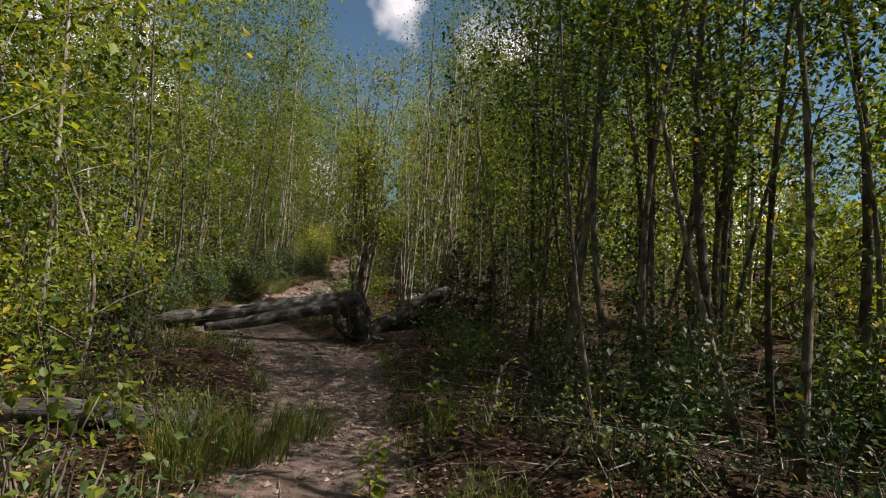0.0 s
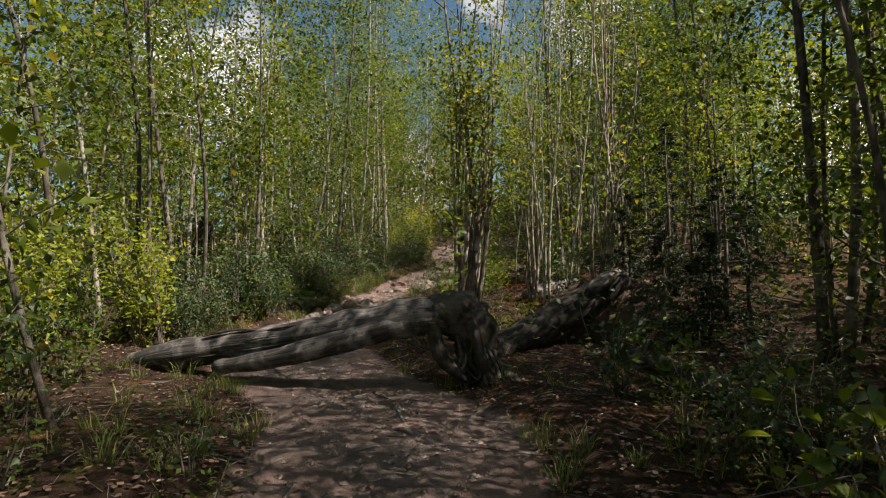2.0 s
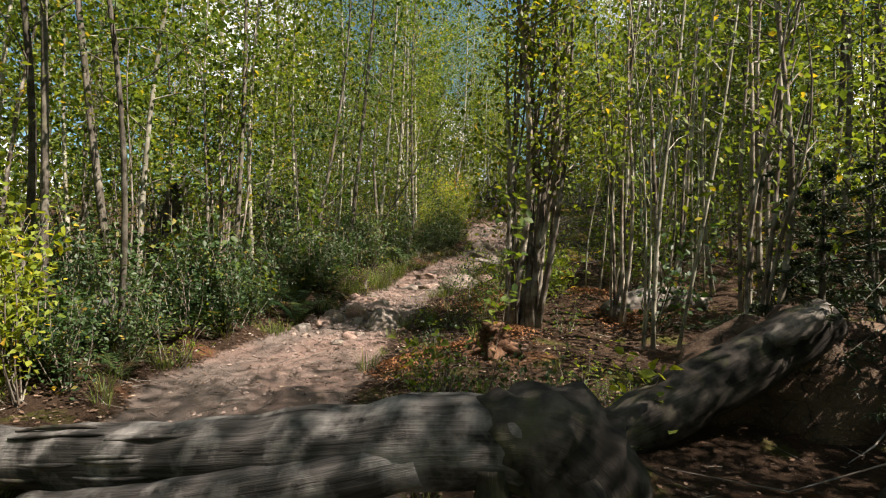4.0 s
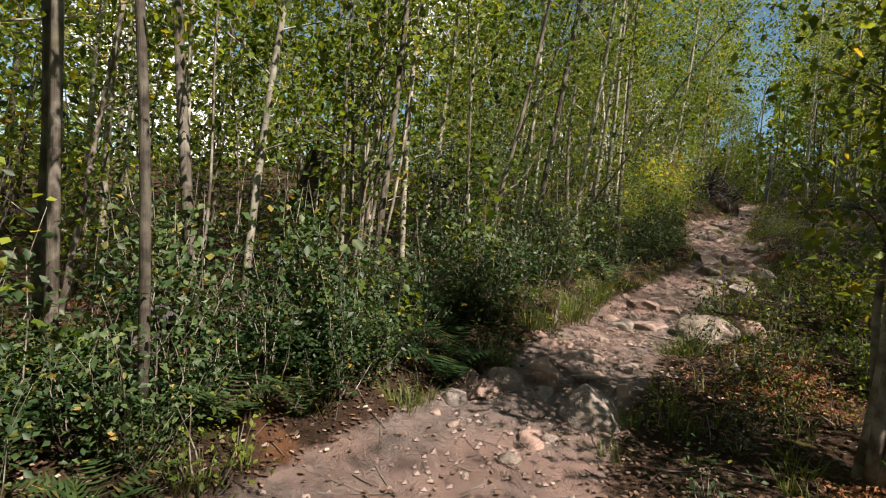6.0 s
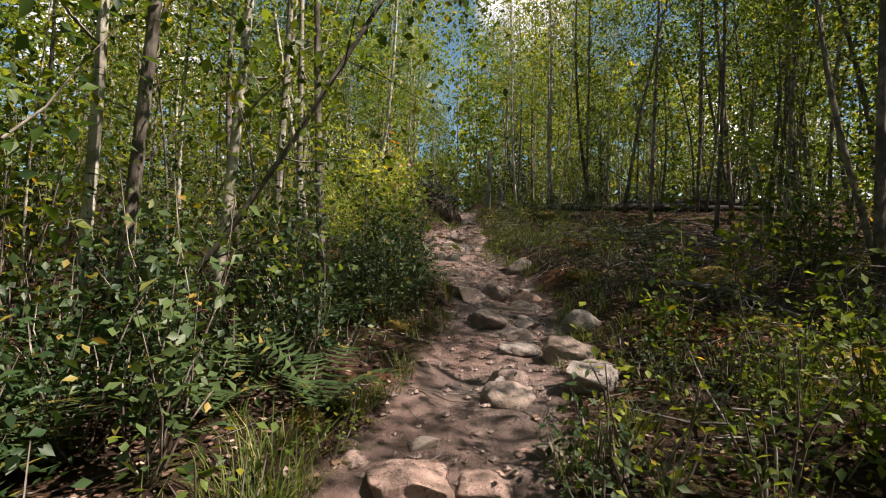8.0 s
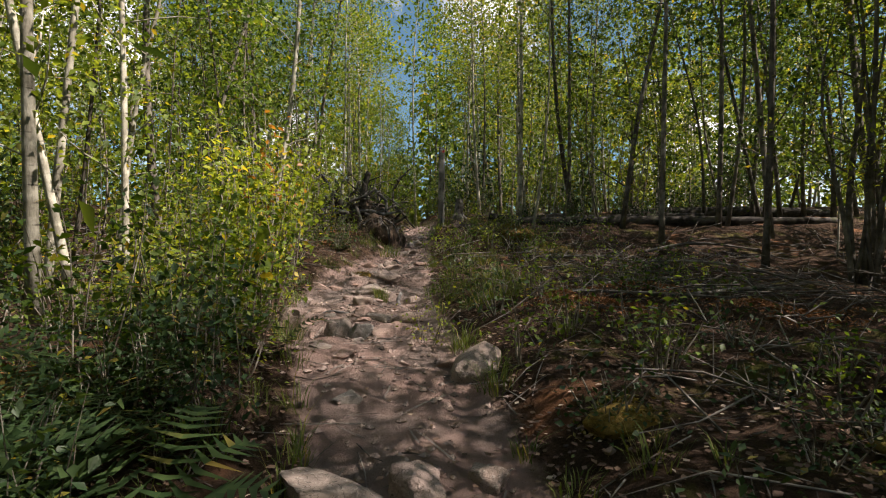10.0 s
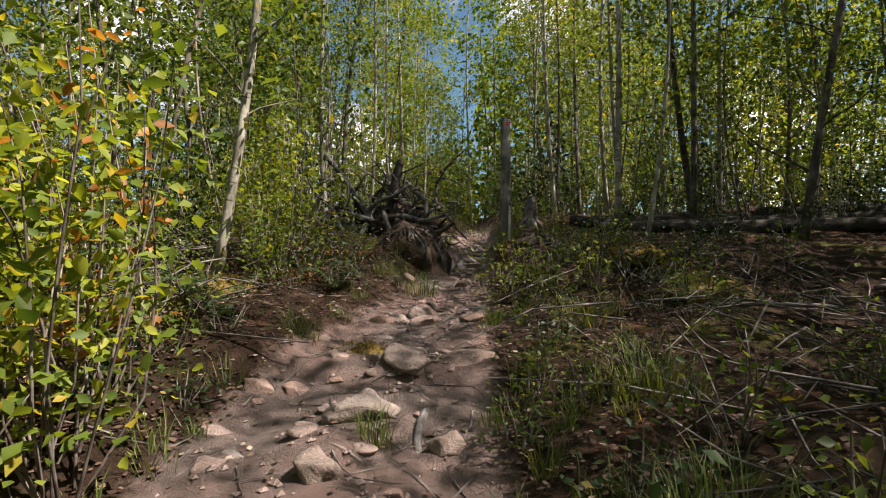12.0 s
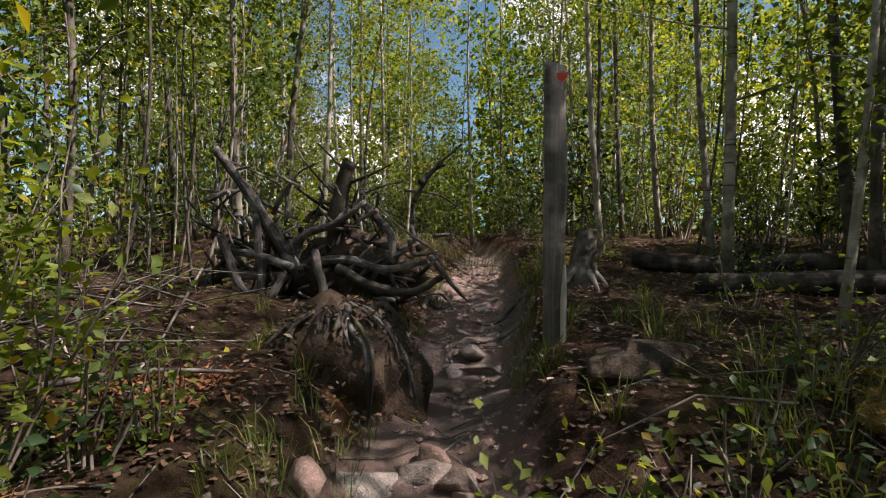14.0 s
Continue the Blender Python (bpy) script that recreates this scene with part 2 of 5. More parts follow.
def smooth(a, lo, hi):
    t = np.clip((np.asarray(a, float) - lo) / (hi - lo), 0, 1)
    return t * t * (3 - 2 * t)


def height(x, y):
    x, y = np.asarray(x, float), np.asarray(y, float)
    base = np.interp(y, TRAIL_Y, TRAIL_Z)
    off, side = trail_off(x, y), x - trail_x(y)
    right, left = side > 0, side <= 0
    out = smooth(off, -0.15, 0.65 - 0.42 * smooth(y, 29.3, 30.8) * right)
    bank = 0.10 + 0.12 * smooth(y, 9, 13) * left + 0.20 * smooth(y, 17, 21) * right * (1 - smooth(y, 24, 27))
    bank = bank + 0.36 * smooth(y, 29.2, 31.2) * right + 0.14 * smooth(y, 28, 31) * left
    far = smooth(np.abs(side), 3, 14)
    z = base + bank * out + far * (0.35 * lattice(x, y, 9.0) + 0.15)
    z = z + out * (0.10 * lattice(x, y, 2.1, 1) + 0.05 * lattice(x, y, 0.7, 2))
    lumpy = 0.7 + 0.9 * smooth(y, 12.5, 15)
    z = z + lumpy * (0.03 * lattice(x, y, 0.42, 3) + 0.022 * lattice(x, y, 0.19, 4))
    z = z - 0.05 * (1 - smooth(off, -0.5, 0.0)) * smooth(y, 27, 29)
    # steps across the trail where stone sills hold the earth
    for ys, rise in ((27.6, 0.08), (32.6, 0.12)):
        z = z + rise * (smooth(y, ys - 0.06, ys + 0.06) - smooth(y, ys - 0.9, ys + 0.9)) * (1 - smooth(off, 0.0, 0.6))
    return z


def hz(x, y):
    return float(height(x, y))


# ---- building blocks ----
def mesh_of(name, verts, faces, mat, uvs=None, flat=False):
    me = bpy.data.meshes.new(name)
    me.from_pydata([tuple(v) for v in verts], [], faces)
    if uvs is not None:
        lay = me.uv_layers.new(name="UVMap")
        idx = np.zeros(len(me.loops), dtype=np.int32)
        me.loops.foreach_get("vertex_index", idx)
        lay.data.foreach_set("uv", np.asarray(uvs, dtype=np.float32)[idx].ravel())
    me.materials.append(mat)
    if not flat:
        me.polygons.foreach_set("use_smooth", [True] * len(me.polygons))
    me.update()
    return me


def part(name, data, parent, label=""):
    ob = new(name, data)
    ob.parent = parent
    return tagged(ob, label)


class Tubes:
    """Collects tapered tubes into one mesh."""

    def __init__(self):
        self.v, self.f, self.uv = [], [], []

    def add(self, pts, radii, sides=6, rough=0.0, rng=random, cap=True):
        pts = [Vector(p) for p in pts]
        start, along = len(self.v), 0.0
        d0 = (pts[1] - pts[0]).normalized()
        ref = d0.orthogonal().normalized()
        for i, p in enumerate(pts):
            d = (pts[min(i + 1, len(pts) - 1)] - pts[max(i - 1, 0)]).normalized()
            ref = (ref - d * ref.dot(d)).normalized()
            bi = d.cross(ref)
            if i:
                along += (p - pts[i - 1]).length
            for k in range(sides):
                a = 2 * math.pi * k / sides
                r = radii[i] * (1 + rough * (rng.random() - 0.5))
                self.v.append(p + ref * math.cos(a) * r + bi * math.sin(a) * r)
                self.uv.append((along, min(k, sides - k) / sides * 2 * math.pi * radii[0]))
        for i in range(len(pts) - 1):
            for k in range(sides):
                a, b = start + i * sides + k, start + i * sides + (k + 1) % sides
                self.f.append((a, b, b + sides, a + sides))
        if cap:
            self.f.append(tuple(start + k for k in range(sides))[::-1])
            self.f.append(tuple(start + (len(pts) - 1) * sides + k for k in range(sides)))

    def mesh(self, name, mat):
        return mesh_of(name, self.v, self.f, mat, self.uv)


def curve_pts(a, b, bend, count, rng):
    """Points from a to b with a wandering bend."""
    a, b = Vector(a), Vector(b)
    d = b - a
    s = d.normalized().orthogonal().normalized()
    u = d.normalized().cross(s)
    p1, p2, q1, q2 = (rng.uniform(-1, 1) * bend for _ in range(4))
    out = []
    for i in range(count):
        t = i / (count - 1)
        w1, w2 = math.sin(math.pi * t), math.sin(2 * math.pi * t) * 0.5
        out.append(a + d * t + s * (p1 * w1 + p2 * w2) + u * (q1 * w1 + q2 * w2))
    return out


def leaves_mesh(name, centres, size, mat, rng, droop=0.35, slim=0.62, oval=False):
    """Folded leaf blades in two halves, at the given centres; oval: rounder outline."""
    n = len(centres)
    c = np.asarray(centres, float)
    yaw = rng.uniform(0, 2 * np.pi, n)
    tilt = rng.normal(-droop, 0.55, n)
    s = size * rng.uniform(0.6, 1.25, n)
    ax = np.stack([np.cos(yaw) * np.cos(tilt), np.sin(yaw) * np.cos(tilt), np.sin(tilt)], 1)
    roll = rng.normal(0, 0.6, n)
    side = np.stack([-np.sin(yaw), np.cos(yaw), np.zeros(n)], 1)
    nor = np.cross(ax, side)
    sd = side * np.cos(roll)[:, None] + nor * np.sin(roll)[:, None]
    nr = np.cross(ax, sd)
    S = s[:, None]
    along, wide = ((-0.5, -0.22, 0.16, 0.5), (0, 0.48, 0.40, 0)) if oval else ((-0.5, -0.06, 0.5), (0, 0.5, 0))
    rib = [c + ax * S * k for k in along]
    left = [rib[i] + sd * S * slim * wide[i] + nr * S * 0.10 for i in range(1, len(along) - 1)]
    right = [rib[i] - sd * S * slim * wide[i] + nr * S * 0.10 for i in range(1, len(along) - 1)]
    v = np.stack([rib[0], *left, rib[-1], *right[::-1]], 1)
    count, half = v.shape[1], len(along)
    base = np.arange(n)[:, None] * count
    f = np.concatenate([base + list(range(half)), base + [0, *range(half - 1, count)]])
    me = bpy.data.meshes.new(name)
    me.vertices.add(count * n)
    me.vertices.foreach_set("co", v.ravel())
    me.loops.add(f.size)
    me.loops.foreach_set("vertex_index", f.ravel().astype(np.int32))
    me.polygons.add(2 * n)
    me.polygons.foreach_set("loop_start", np.arange(2 * n, dtype=np.int32) * half)
    me.materials.append(mat)
    me.update(calc_edges=True)
    return me


# ---- ground ----
def build_ground():
    def axis(lo, hi, step, reach):
        mid = list(np.arange(lo, hi, step))
        g, out_hi, out_lo = step, [], []
        p = mid[-1]
        while p < reach:
            g *= 1.18
            p += g
            out_hi.append(p)
        g, p = step, mid[0]
        while p > -reach:
            g *= 1.18
            p -= g
            out_lo.append(p)
        return np.array(out_lo[::-1] + mid + out_hi)

    xs, ys = axis(-10, 2.5, 0.08, 420), axis(0, 36, 0.095, 420)
    X, Y = np.meshgrid(xs, ys)
    Z = height(X, Y)
    nx, ny = len(xs), len(ys)
    v = np.stack([X, Y, Z], -1).reshape(-1, 3)
    i = (np.arange(ny - 1)[:, None] * nx + np.arange(nx - 1)[None]).ravel()
    f = np.stack([i, i + 1, i + 1 + nx, i + nx], 1)
    me = bpy.data.meshes.new("ground")
    me.vertices.add(len(v))
    me.vertices.foreach_set("co", v.ravel())
    me.loops.add(f.size)
    me.loops.foreach_set("vertex_index", f.ravel().astype(np.int32))
    me.polygons.add(len(f))
    me.polygons.foreach_set("loop_start", np.arange(len(f), dtype=np.int32) * 4)
    me.update(calc_edges=True)
    me.polygons.foreach_set("use_smooth", [True] * len(f))
    a = me.attributes.new("trail", "FLOAT", "POINT")
    a.data.foreach_set("value", (1 - smooth(trail_off(X, Y), -0.25, 0.35)).ravel().astype(np.float32))
    me.materials.append(M_GROUND)
    tagged(new("ground", me), "sloping forest floor of brown leaf litter with a trodden earth trail", "ground", kind="structure")


build_ground()


# ---- trees ----
def tree_kind(seed, tall, girth, bare, leaf_n, leaf_size, bark, leaf, limbs=18, spread=1.0, bend=0.25, lean=0.3, sides=7, twigs=1, fuzz=0.14):
    """One tree, as an Empty with trunk and crown meshes below it, hidden nowhere: the first copy is placed like the others."""
    rng, nrg = random.Random(seed), np.random.default_rng(seed)
    top = Vector((rng.uniform(-lean, lean), rng.uniform(-lean, lean), tall))
    spine = curve_pts((0, 0, -0.15), top, bend, 16, rng)
    t, stem = Tubes(), Tubes()
    stem.add(spine, [girth * (1.25 if i == 0 else 1) * (1 - 0.88 * i / 15) for i in range(16)], sides, 0.12, rng)
    centres = []
    for k in range(limbs):
        f = bare + (1 - bare) * (k + rng.random()) / limbs
        p = spine[min(15, int(f * 15))].lerp(spine[min(15, int(f * 15) + 1)], f * 15 - int(f * 15))
        a = k * 2.4 + rng.uniform(-0.5, 0.5)
        reach = spread * rng.uniform(0.55, 1.15) * (1.15 - 0.75 * abs(f - 0.55))
        q = p + Vector((math.cos(a) * reach, math.sin(a) * reach, reach * rng.uniform(0.15, 0.95)))
        limb = curve_pts(p, q, 0.1 * reach, 5, rng)
        r0 = girth * (1 - 0.85 * f) * 0.38
        t.add(limb, [r0, r0 * 0.8, r0 * 0.6, r0 * 0.4, r0 * 0.15], 3, 0, rng, cap=False)
        tips = [limb[2], limb[3], limb[4]]
        for j in range(twigs):
            b = limb[rng.randint(1, 4)]
            e = b + Vector((rng.uniform(-1, 1), rng.uniform(-1, 1), rng.uniform(-0.35, 0.7))) * reach * 0.5
            t.add([b, b.lerp(e, 0.55) + Vector((0, 0, 0.03)), e], [r0 * 0.4, r0 * 0.28, r0 * 0.1], 3, 0, rng, cap=False)
            tips += [b.lerp(e, 0.6), e, e]
        per = max(1, leaf_n // limbs)
        base = np.array([tuple(tips[rng.randrange(len(tips))]) for _ in range(per)])
        centres.append(base + nrg.normal(0, fuzz * spread + 0.02, (per, 3)) * (1, 1, 0.8))
    return (stem.mesh("trunk", bark), t.mesh("branchwork", bark)), leaves_mesh("crown", np.concatenate(centres), leaf_size, leaf, nrg)


def plant(name, meshes, label, category, group=""):
    """An Empty at the base with one child for each (part name, mesh)."""
    e = new(name)
    e.empty_display_size = 0.2
    for nm, me in meshes:
        p = part(nm, me, e)
        if nm in ("twigwork", "branchwork"):
            tagged(p, kind="stuff")
    return tagged(e, label, category, group)


KINDS = []


def add_kind(name, label, group, category, trunk, crown):
    KINDS.append([name, label, group, category, trunk, crown, None])
    return len(KINDS) - 1


def low_growth(x, y):
    """Strips of young growth where the sky shows between the taller trees."""
    if y > 36 and abs(x + 4.5 + 0.325 * (y - 25)) < 0.3 + 0.022 * (y - 25):
        return True
    if y > 7 and abs(x - 0.6 - 0.62 * (y + 0.44)) < 0.4 + 0.07 * y:
        return True
    return y > 30 and abs(x + 4.6 + 0.097 * (y - 16)) < 0.2 + 0.028 * (y - 16)


def put_tree(k, x, y, yaw=0.0, size=1.0, lean_x=0.0, lean_y=0.0, sink=0.0, full=False):
    if not full and low_growth(x, y):
        size *= 0.5
    name, label, group, cat, trunk, crown, first = KINDS[k]
    m = pose(x, y, hz(x, y) - sink, lean_x, lean_y, yaw)
    if first is None:
        ob = plant(name, (("trunk", trunk[0]), ("branchwork", trunk[1]), ("crown", crown)), label, cat, group)
        ob.matrix_basis = m @ Matrix.Diagonal((size, size, size, 1))
        KINDS[k][6] = ob
        return ob
    ob = copy_thing(first, m)
    ob.scale = (size, size, size)
    return ob


near_kinds, edge_kinds, far_kinds = [], [], []
for s in range(4):
    near_kinds.append(add_kind("aspen_tree", "slender young aspen with pale grey bark and green leaves", "aspens beside the trail", "tree",
                               *tree_kind(10 + s, 9.2 + s * 0.7, 0.04 + 0.006 * s, 0.14, 2600, 0.09, M_BARK_PALE, (M_LEAF, M_LEAF_YEL)[s % 2], 20, 1.4, fuzz=0.17)))
for s in range(4):
    near_kinds.append(add_kind("alder_tree", "thin dark-barked alder with dense green leaves", "alders beside the trail", "tree",
                               *tree_kind(30 + s, 7.8 + s * 0.8, 0.034 + 0.007 * s, (0.08, 0.32)[s % 2], (2500, 1700)[s % 2], 0.088, M_BARK_DARK, M_LEAF_ALDER, 22, 1.35, 0.4, 0.8, fuzz=0.17)))
for s in range(3):
    near_kinds.append(add_kind("willow_tree", "crooked young willow with brown bark and yellow-green leaves", "willows beside the trail", "tree",
                               *tree_kind(50 + s, 4.6 + s * 0.7, 0.024 + 0.005 * s, 0.08, 1700, 0.08, M_BARK_BROWN, M_LEAF_YEL, 20, 1.0, 0.45, 0.9, fuzz=0.18)))
for s in range(4):
    far_kinds.append(add_kind("forest_tree", "tall slender deciduous tree standing in the dense wood", "trees of the surrounding wood", "tree",
                              *tree_kind(70 + s, 11.0 + s * 0.9, 0.055 + 0.008 * s, 0.04, 820, 0.25, (M_BARK_PALE, M_BARK_DARK)[s % 2], (M_LEAF, M_LEAF_YEL)[s // 2], 11, 1.7, 0.3, 0.4, 5, 0, 0.25)))
# thin bare poles of the thicket, with leaves at the top only
for s in range(3):
    edge_kinds.append(add_kind("sapling_pole", "thin pale sapling with few leaves above a bare stem", "saplings of the thicket", "sapling",
                               *tree_kind(90 + s, 4.6 + s * 0.8, 0.016 + 0.004 * s, 0.45, 190, 0.11, (M_BARK_PALE, M_BARK_BROWN, M_BARK_DARK)[s], M_LEAF, 7, 0.6, 0.25, 0.5, 4, 0)))

rt = random.Random(77)
spots = []


def free_spot(x, y, gap):
    return all((x - a) ** 2 + (y - b) ** 2 > gap * gap for a, b in spots)


def clear_of_things(x, y):
    """Places kept open: the start, the fallen log, the brush clearing, the ground round the post and the roots."""
    if y < 2.0 and abs(x - 0.3) < 2.2:
        return False
    if 8.0 < y < 13 and -6.5 < x < 1.5:
        return False
    if 12 <= y < 19.5 and -3.9 < x < 3.0:
        return False
    if 13 <= y < 24 and -3.9 < x < -1.0:
        return False
    if 26.4 < y < 30.6 and -7.9 < x < -3:
        return False
    if 30 < y < 36.5 and -8.6 < x < -3:
        return False
    if 23 < y < 33 and -4.6 < x < 1.2:
        return False
    return True


def scatter_trees(kinds, count, ylo, yhi, dlo, dhi, gap, size=(0.8, 1.2), sides=(-1, 1), lean=4):
    made = tries = 0
    while made < count and tries < count * 30:
        tries += 1
        y = rt.uniform(ylo, yhi)
        d = dlo + (dhi - dlo) * rt.random()
        x = float(trail_x(y)) + rt.choice(sides) * d
        if not free_spot(x, y, gap) or not clear_of_things(x, y):
            continue
        spots.append((x, y))
        put_tree(rt.choice(kinds), x, y, rt.uniform(0, 360), rt.uniform(*size), rt.uniform(-lean, lean), rt.uniform(-lean, lean))
        made += 1


# trees that stand where the trail shows them plainly: kind, x, y, yaw, size, lean about x, lean about y
ASPEN, ALDER, WILLOW = near_kinds[:4], near_kinds[4:8], near_kinds[8:]
for k, x, y, yaw, size, lx, ly in (
        (ALDER[1], -6.4, 12.3, 20, 0.9, 0, 4), (ASPEN[2], -7.9, 11.9, 200, 0.9, 0, 5), (ASPEN[3], -8.8, 18.3, 80, 1.0, 0, 3),
        (ASPEN[0], -7.85, 18.5, 10, 0.95, 0, -4), (ASPEN[2], -7.7, 19.7, 130, 1.0, 0, -2), (ALDER[3], -7.6, 12.1, 260, 0.9, 0, 2),
        (ASPEN[3], -7.45, 29.1, 40, 0.95, 2, 4), (ASPEN[2], -8.25, 34.7, 300, 1.1, 0, 3), (ALDER[3], -8.5, 36.7, 15, 1.2, 0, 3),
        (ALDER[3], -1.2, 34.5, 70, 1.15, 0, -13), (ALDER[2], -0.85, 31.5, 150, 1.2, 0, -3), (ASPEN[0], -2.6, 32.2, 222, 0.9, 0, -5),
        (ALDER[0], 2.6, 11.6, 0, 1.1, 0, -2), (ALDER[1], 3.6, 9.2, 60, 1.1, 3, 4), (ALDER[1], 3.6, 6.6, 120, 0.9, 0, -6),
        (ALDER[3], 4.4, 8.6, 190, 1.15, 0, 2), (ALDER[0], 2.3, 8.4, 250, 0.95, 0, 5), (ALDER[1], 4.4, 5.2, 310, 0.8, 0, 3),
        (WILLOW[0], -2.6, 1.6, 0, 1.0, 0, 16), (ASPEN[0], -8.3, 26.4, 33, 0.9, 0, 8),
        (ASPEN[1], -7.4, 24.4, 210, 0.9, 0, 9), (ALDER[2], 0.6, 20.6, 77, 1.0, 0, 4), (WILLOW[2], 1.0, 20.2, 10, 1.0, 0, -8), (ALDER[0], -7.0, 19.2, 30, 0.75, 4, 33)):
    spots.append((x, y))
    put_tree(k, x, y, yaw, size, lx, ly, full=True)

tall_kinds = [add_kind("tall_aspen", "tall pale aspen with a high leafy crown over the trail", "tall aspens over the trail", "tree",
                       *tree_kind(110 + s, 10.5 + s, 0.05 + 0.006 * s, 0.36, 2200, 0.095, (M_BARK_PALE, M_BARK_DARK)[s % 2], (M_LEAF_YEL, M_LEAF)[s % 2], 18, 1.75, fuzz=0.17)) for s in range(3)]
for k in range(44):
    y = 11.5 + k * 0.74 + rt.uniform(-0.4, 0.4)
    side = -1 if k % 2 else 1
    if side > 0 and y < 34.5:
        continue
    x = float(trail_x(y)) + side * (float(np.interp(y, TRAIL_Y, TRAIL_W)) + rt.uniform(1.25, 2.6) + (1.3 if side > 0 and y < 23 else 0))
    if 26.4 < y < 35 and -8.4 < x < -3 or 14.5 < y < 20 and side < 0 and x > -7.2:
        continue
    spots.append((x, y))
    put_tree(tall_kinds[1] if y < 21.5 else rt.choice(tall_kinds), x, y, rt.uniform(0, 360), rt.uniform(0.8, 1.05), rt.uniform(-3, 3), rt.uniform(-3, 3))
for x, y in ((-1.1, 19.2), (-0.5, 21.9), (-0.5, 30.2), (0.4, 28.4), (-1.5, 33.7), (1.0, 31.2), (0.8, 26.4)):
    put_tree(tall_kinds[1], x, y, rt.uniform(0, 360), 1.0, 0, -2)
for _ in range(6):
    spot = (rt.choice((ALDER[1], ALDER[3])), rt.uniform(-0.4, 3.2), rt.uniform(12.8, 19.5), rt.uniform(0, 360), rt.uniform(0.9, 1.15), rt.uniform(-4, 4), rt.uniform(-4, 4))
    if spot[1] > 1.8:
        put_tree(*spot)
scatter_trees(near_kinds, 60, -4, 46, 2.1, 6.0, 0.6, sides=(-1,))
scatter_trees(near_kinds, 22, 20, 46, 2.1, 6.0, 0.6, sides=(1,))
scatter_trees((ALDER[1], ALDER[3]), 13, 4.5, 14, 2.4, 7.0, 0.6, (0.8, 1.1), sides=(1,))
scatter_trees(ALDER, 34, 20, 36, 5.4, 10.5, 0.6, (0.95, 1.3), sides=(1,))
scatter_trees((ALDER[1], ALDER[2], ALDER[3]), 9, 0.5, 7.5, 2.9, 6.5, 0.5, (0.55, 0.8), sides=(1,), lean=6)
for x, y, k, size in ((2.3, 9.5, 2, 1.05), (1.9, 10.5, 0, 0.95), (3.5, 9.3, 2, 1.1), (2.8, 10.2, 0, 1.1), (1.7, 8.9, 2, 0.8)):
    spots.append((x, y))
    put_tree(ALDER[k], x, y, 77 * x, size, 0, 3)
scatter_trees(edge_kinds, 160, 0, 44, 1.9, 9.0, 0.3, (0.7, 1.2), lean=7)
scatter_trees(near_kinds, 66, -4, 48, 6.0, 11.0, 0.75)
scatter_trees(far_kinds, 158, -10, 68, 9.0, 25.0, 1.2)
scatter_trees(far_kinds, 34, 40, 62, 0.2, 9.0, 1.0)
for _ in range(5):
    put_tree(rt.choice(far_kinds), rt.uniform(-9.5, -2.0), rt.uniform(41, 50), rt.uniform(0, 360), rt.uniform(0.8, 1.1))
# two alders added out of view to shade the ground at the start
for x, y in ((3.3, 2.2), (4.3, 3.8)):
    put_tree(ALDER[3], x, y, 40, 0.95, 0, -3)
# unseen trees added behind the start, to close the wood and give shade
scatter_trees(far_kinds, 18, -18, -5, 0.2, 10.0, 1.2)
for _ in range(22):
    put_tree(rt.choice(edge_kinds), rt.uniform(-10.5, -8.0), rt.uniform(30.5, 35.5), rt.uniform(0, 360), rt.uniform(0.7, 1.2), rt.uniform(-7, 7), rt.uniform(-7, 7))
for _ in range(16):
    put_tree(rt.choice(edge_kinds), rt.uniform(-3.4, 2.0), rt.uniform(33.0, 37.0), rt.uniform(0, 360), rt.uniform(0.7, 1.2), rt.uniform(-7, 7), rt.uniform(-7, 7))


# a clump of willow stems that rise from one stool
def stem_clump(name, x, y, stems, tall, girth, leaf_n, label, seed, bark, leaf):
    rng, nrg = random.Random(seed), np.random.default_rng(seed)
    e = tagged(new(name), label, "tree")
    e.location = (x, y, hz(x, y))
    cs, twigs = [], Tubes()
    for k in range(stems):
        a, r = rng.uniform(0, 6.28), 0.22 * math.sqrt(rng.random())
        base = Vector((math.cos(a) * r, math.sin(a) * r * 0.8, -0.15))
        h = tall * rng.uniform(0.55, 1.1)
        out = rng.uniform(0.0, 0.075) * h
        tip = base + Vector((math.cos(a) * out + 0.02 * h, math.sin(a) * out, h))
        pts = curve_pts(base, tip, 0.12 + 0.02 * h, 12, rng)
        g = girth * rng.uniform(0.4, 1.15)
        t = Tubes()
        t.add(pts, [g * (1.2 if i == 0 else 1 - 0.8 * i / 11) for i in range(12)], 7, 0.16, rng)
        for j in range(5):
            p = pts[rng.randint(4, 10)]
            q = p + Vector((rng.uniform(-0.8, 0.8), rng.uniform(-0.8, 0.8), rng.uniform(0.1, 0.7)))
            twigs.add([p, p.lerp(q, 0.5) + Vector((0, 0, 0.05)), q], [g * 0.3, g * 0.2, g * 0.08], 4, 0, rng, cap=False)
            n = leaf_n // (stems * 5)
            cs.append(np.array(q) + nrg.normal(0, 0.26, (n, 3)))
            cs.append(np.array(p.lerp(q, 0.6)) + nrg.normal(0, 0.2, (n // 2, 3)))
        part("trunk", t.mesh("trunk", bark), e)
    tagged(part("branchwork", twigs.mesh("branchwork", bark), e), kind="stuff")
    part("crown", leaves_mesh("crown", np.concatenate(cs), 0.085, leaf, nrg), e)
    return e


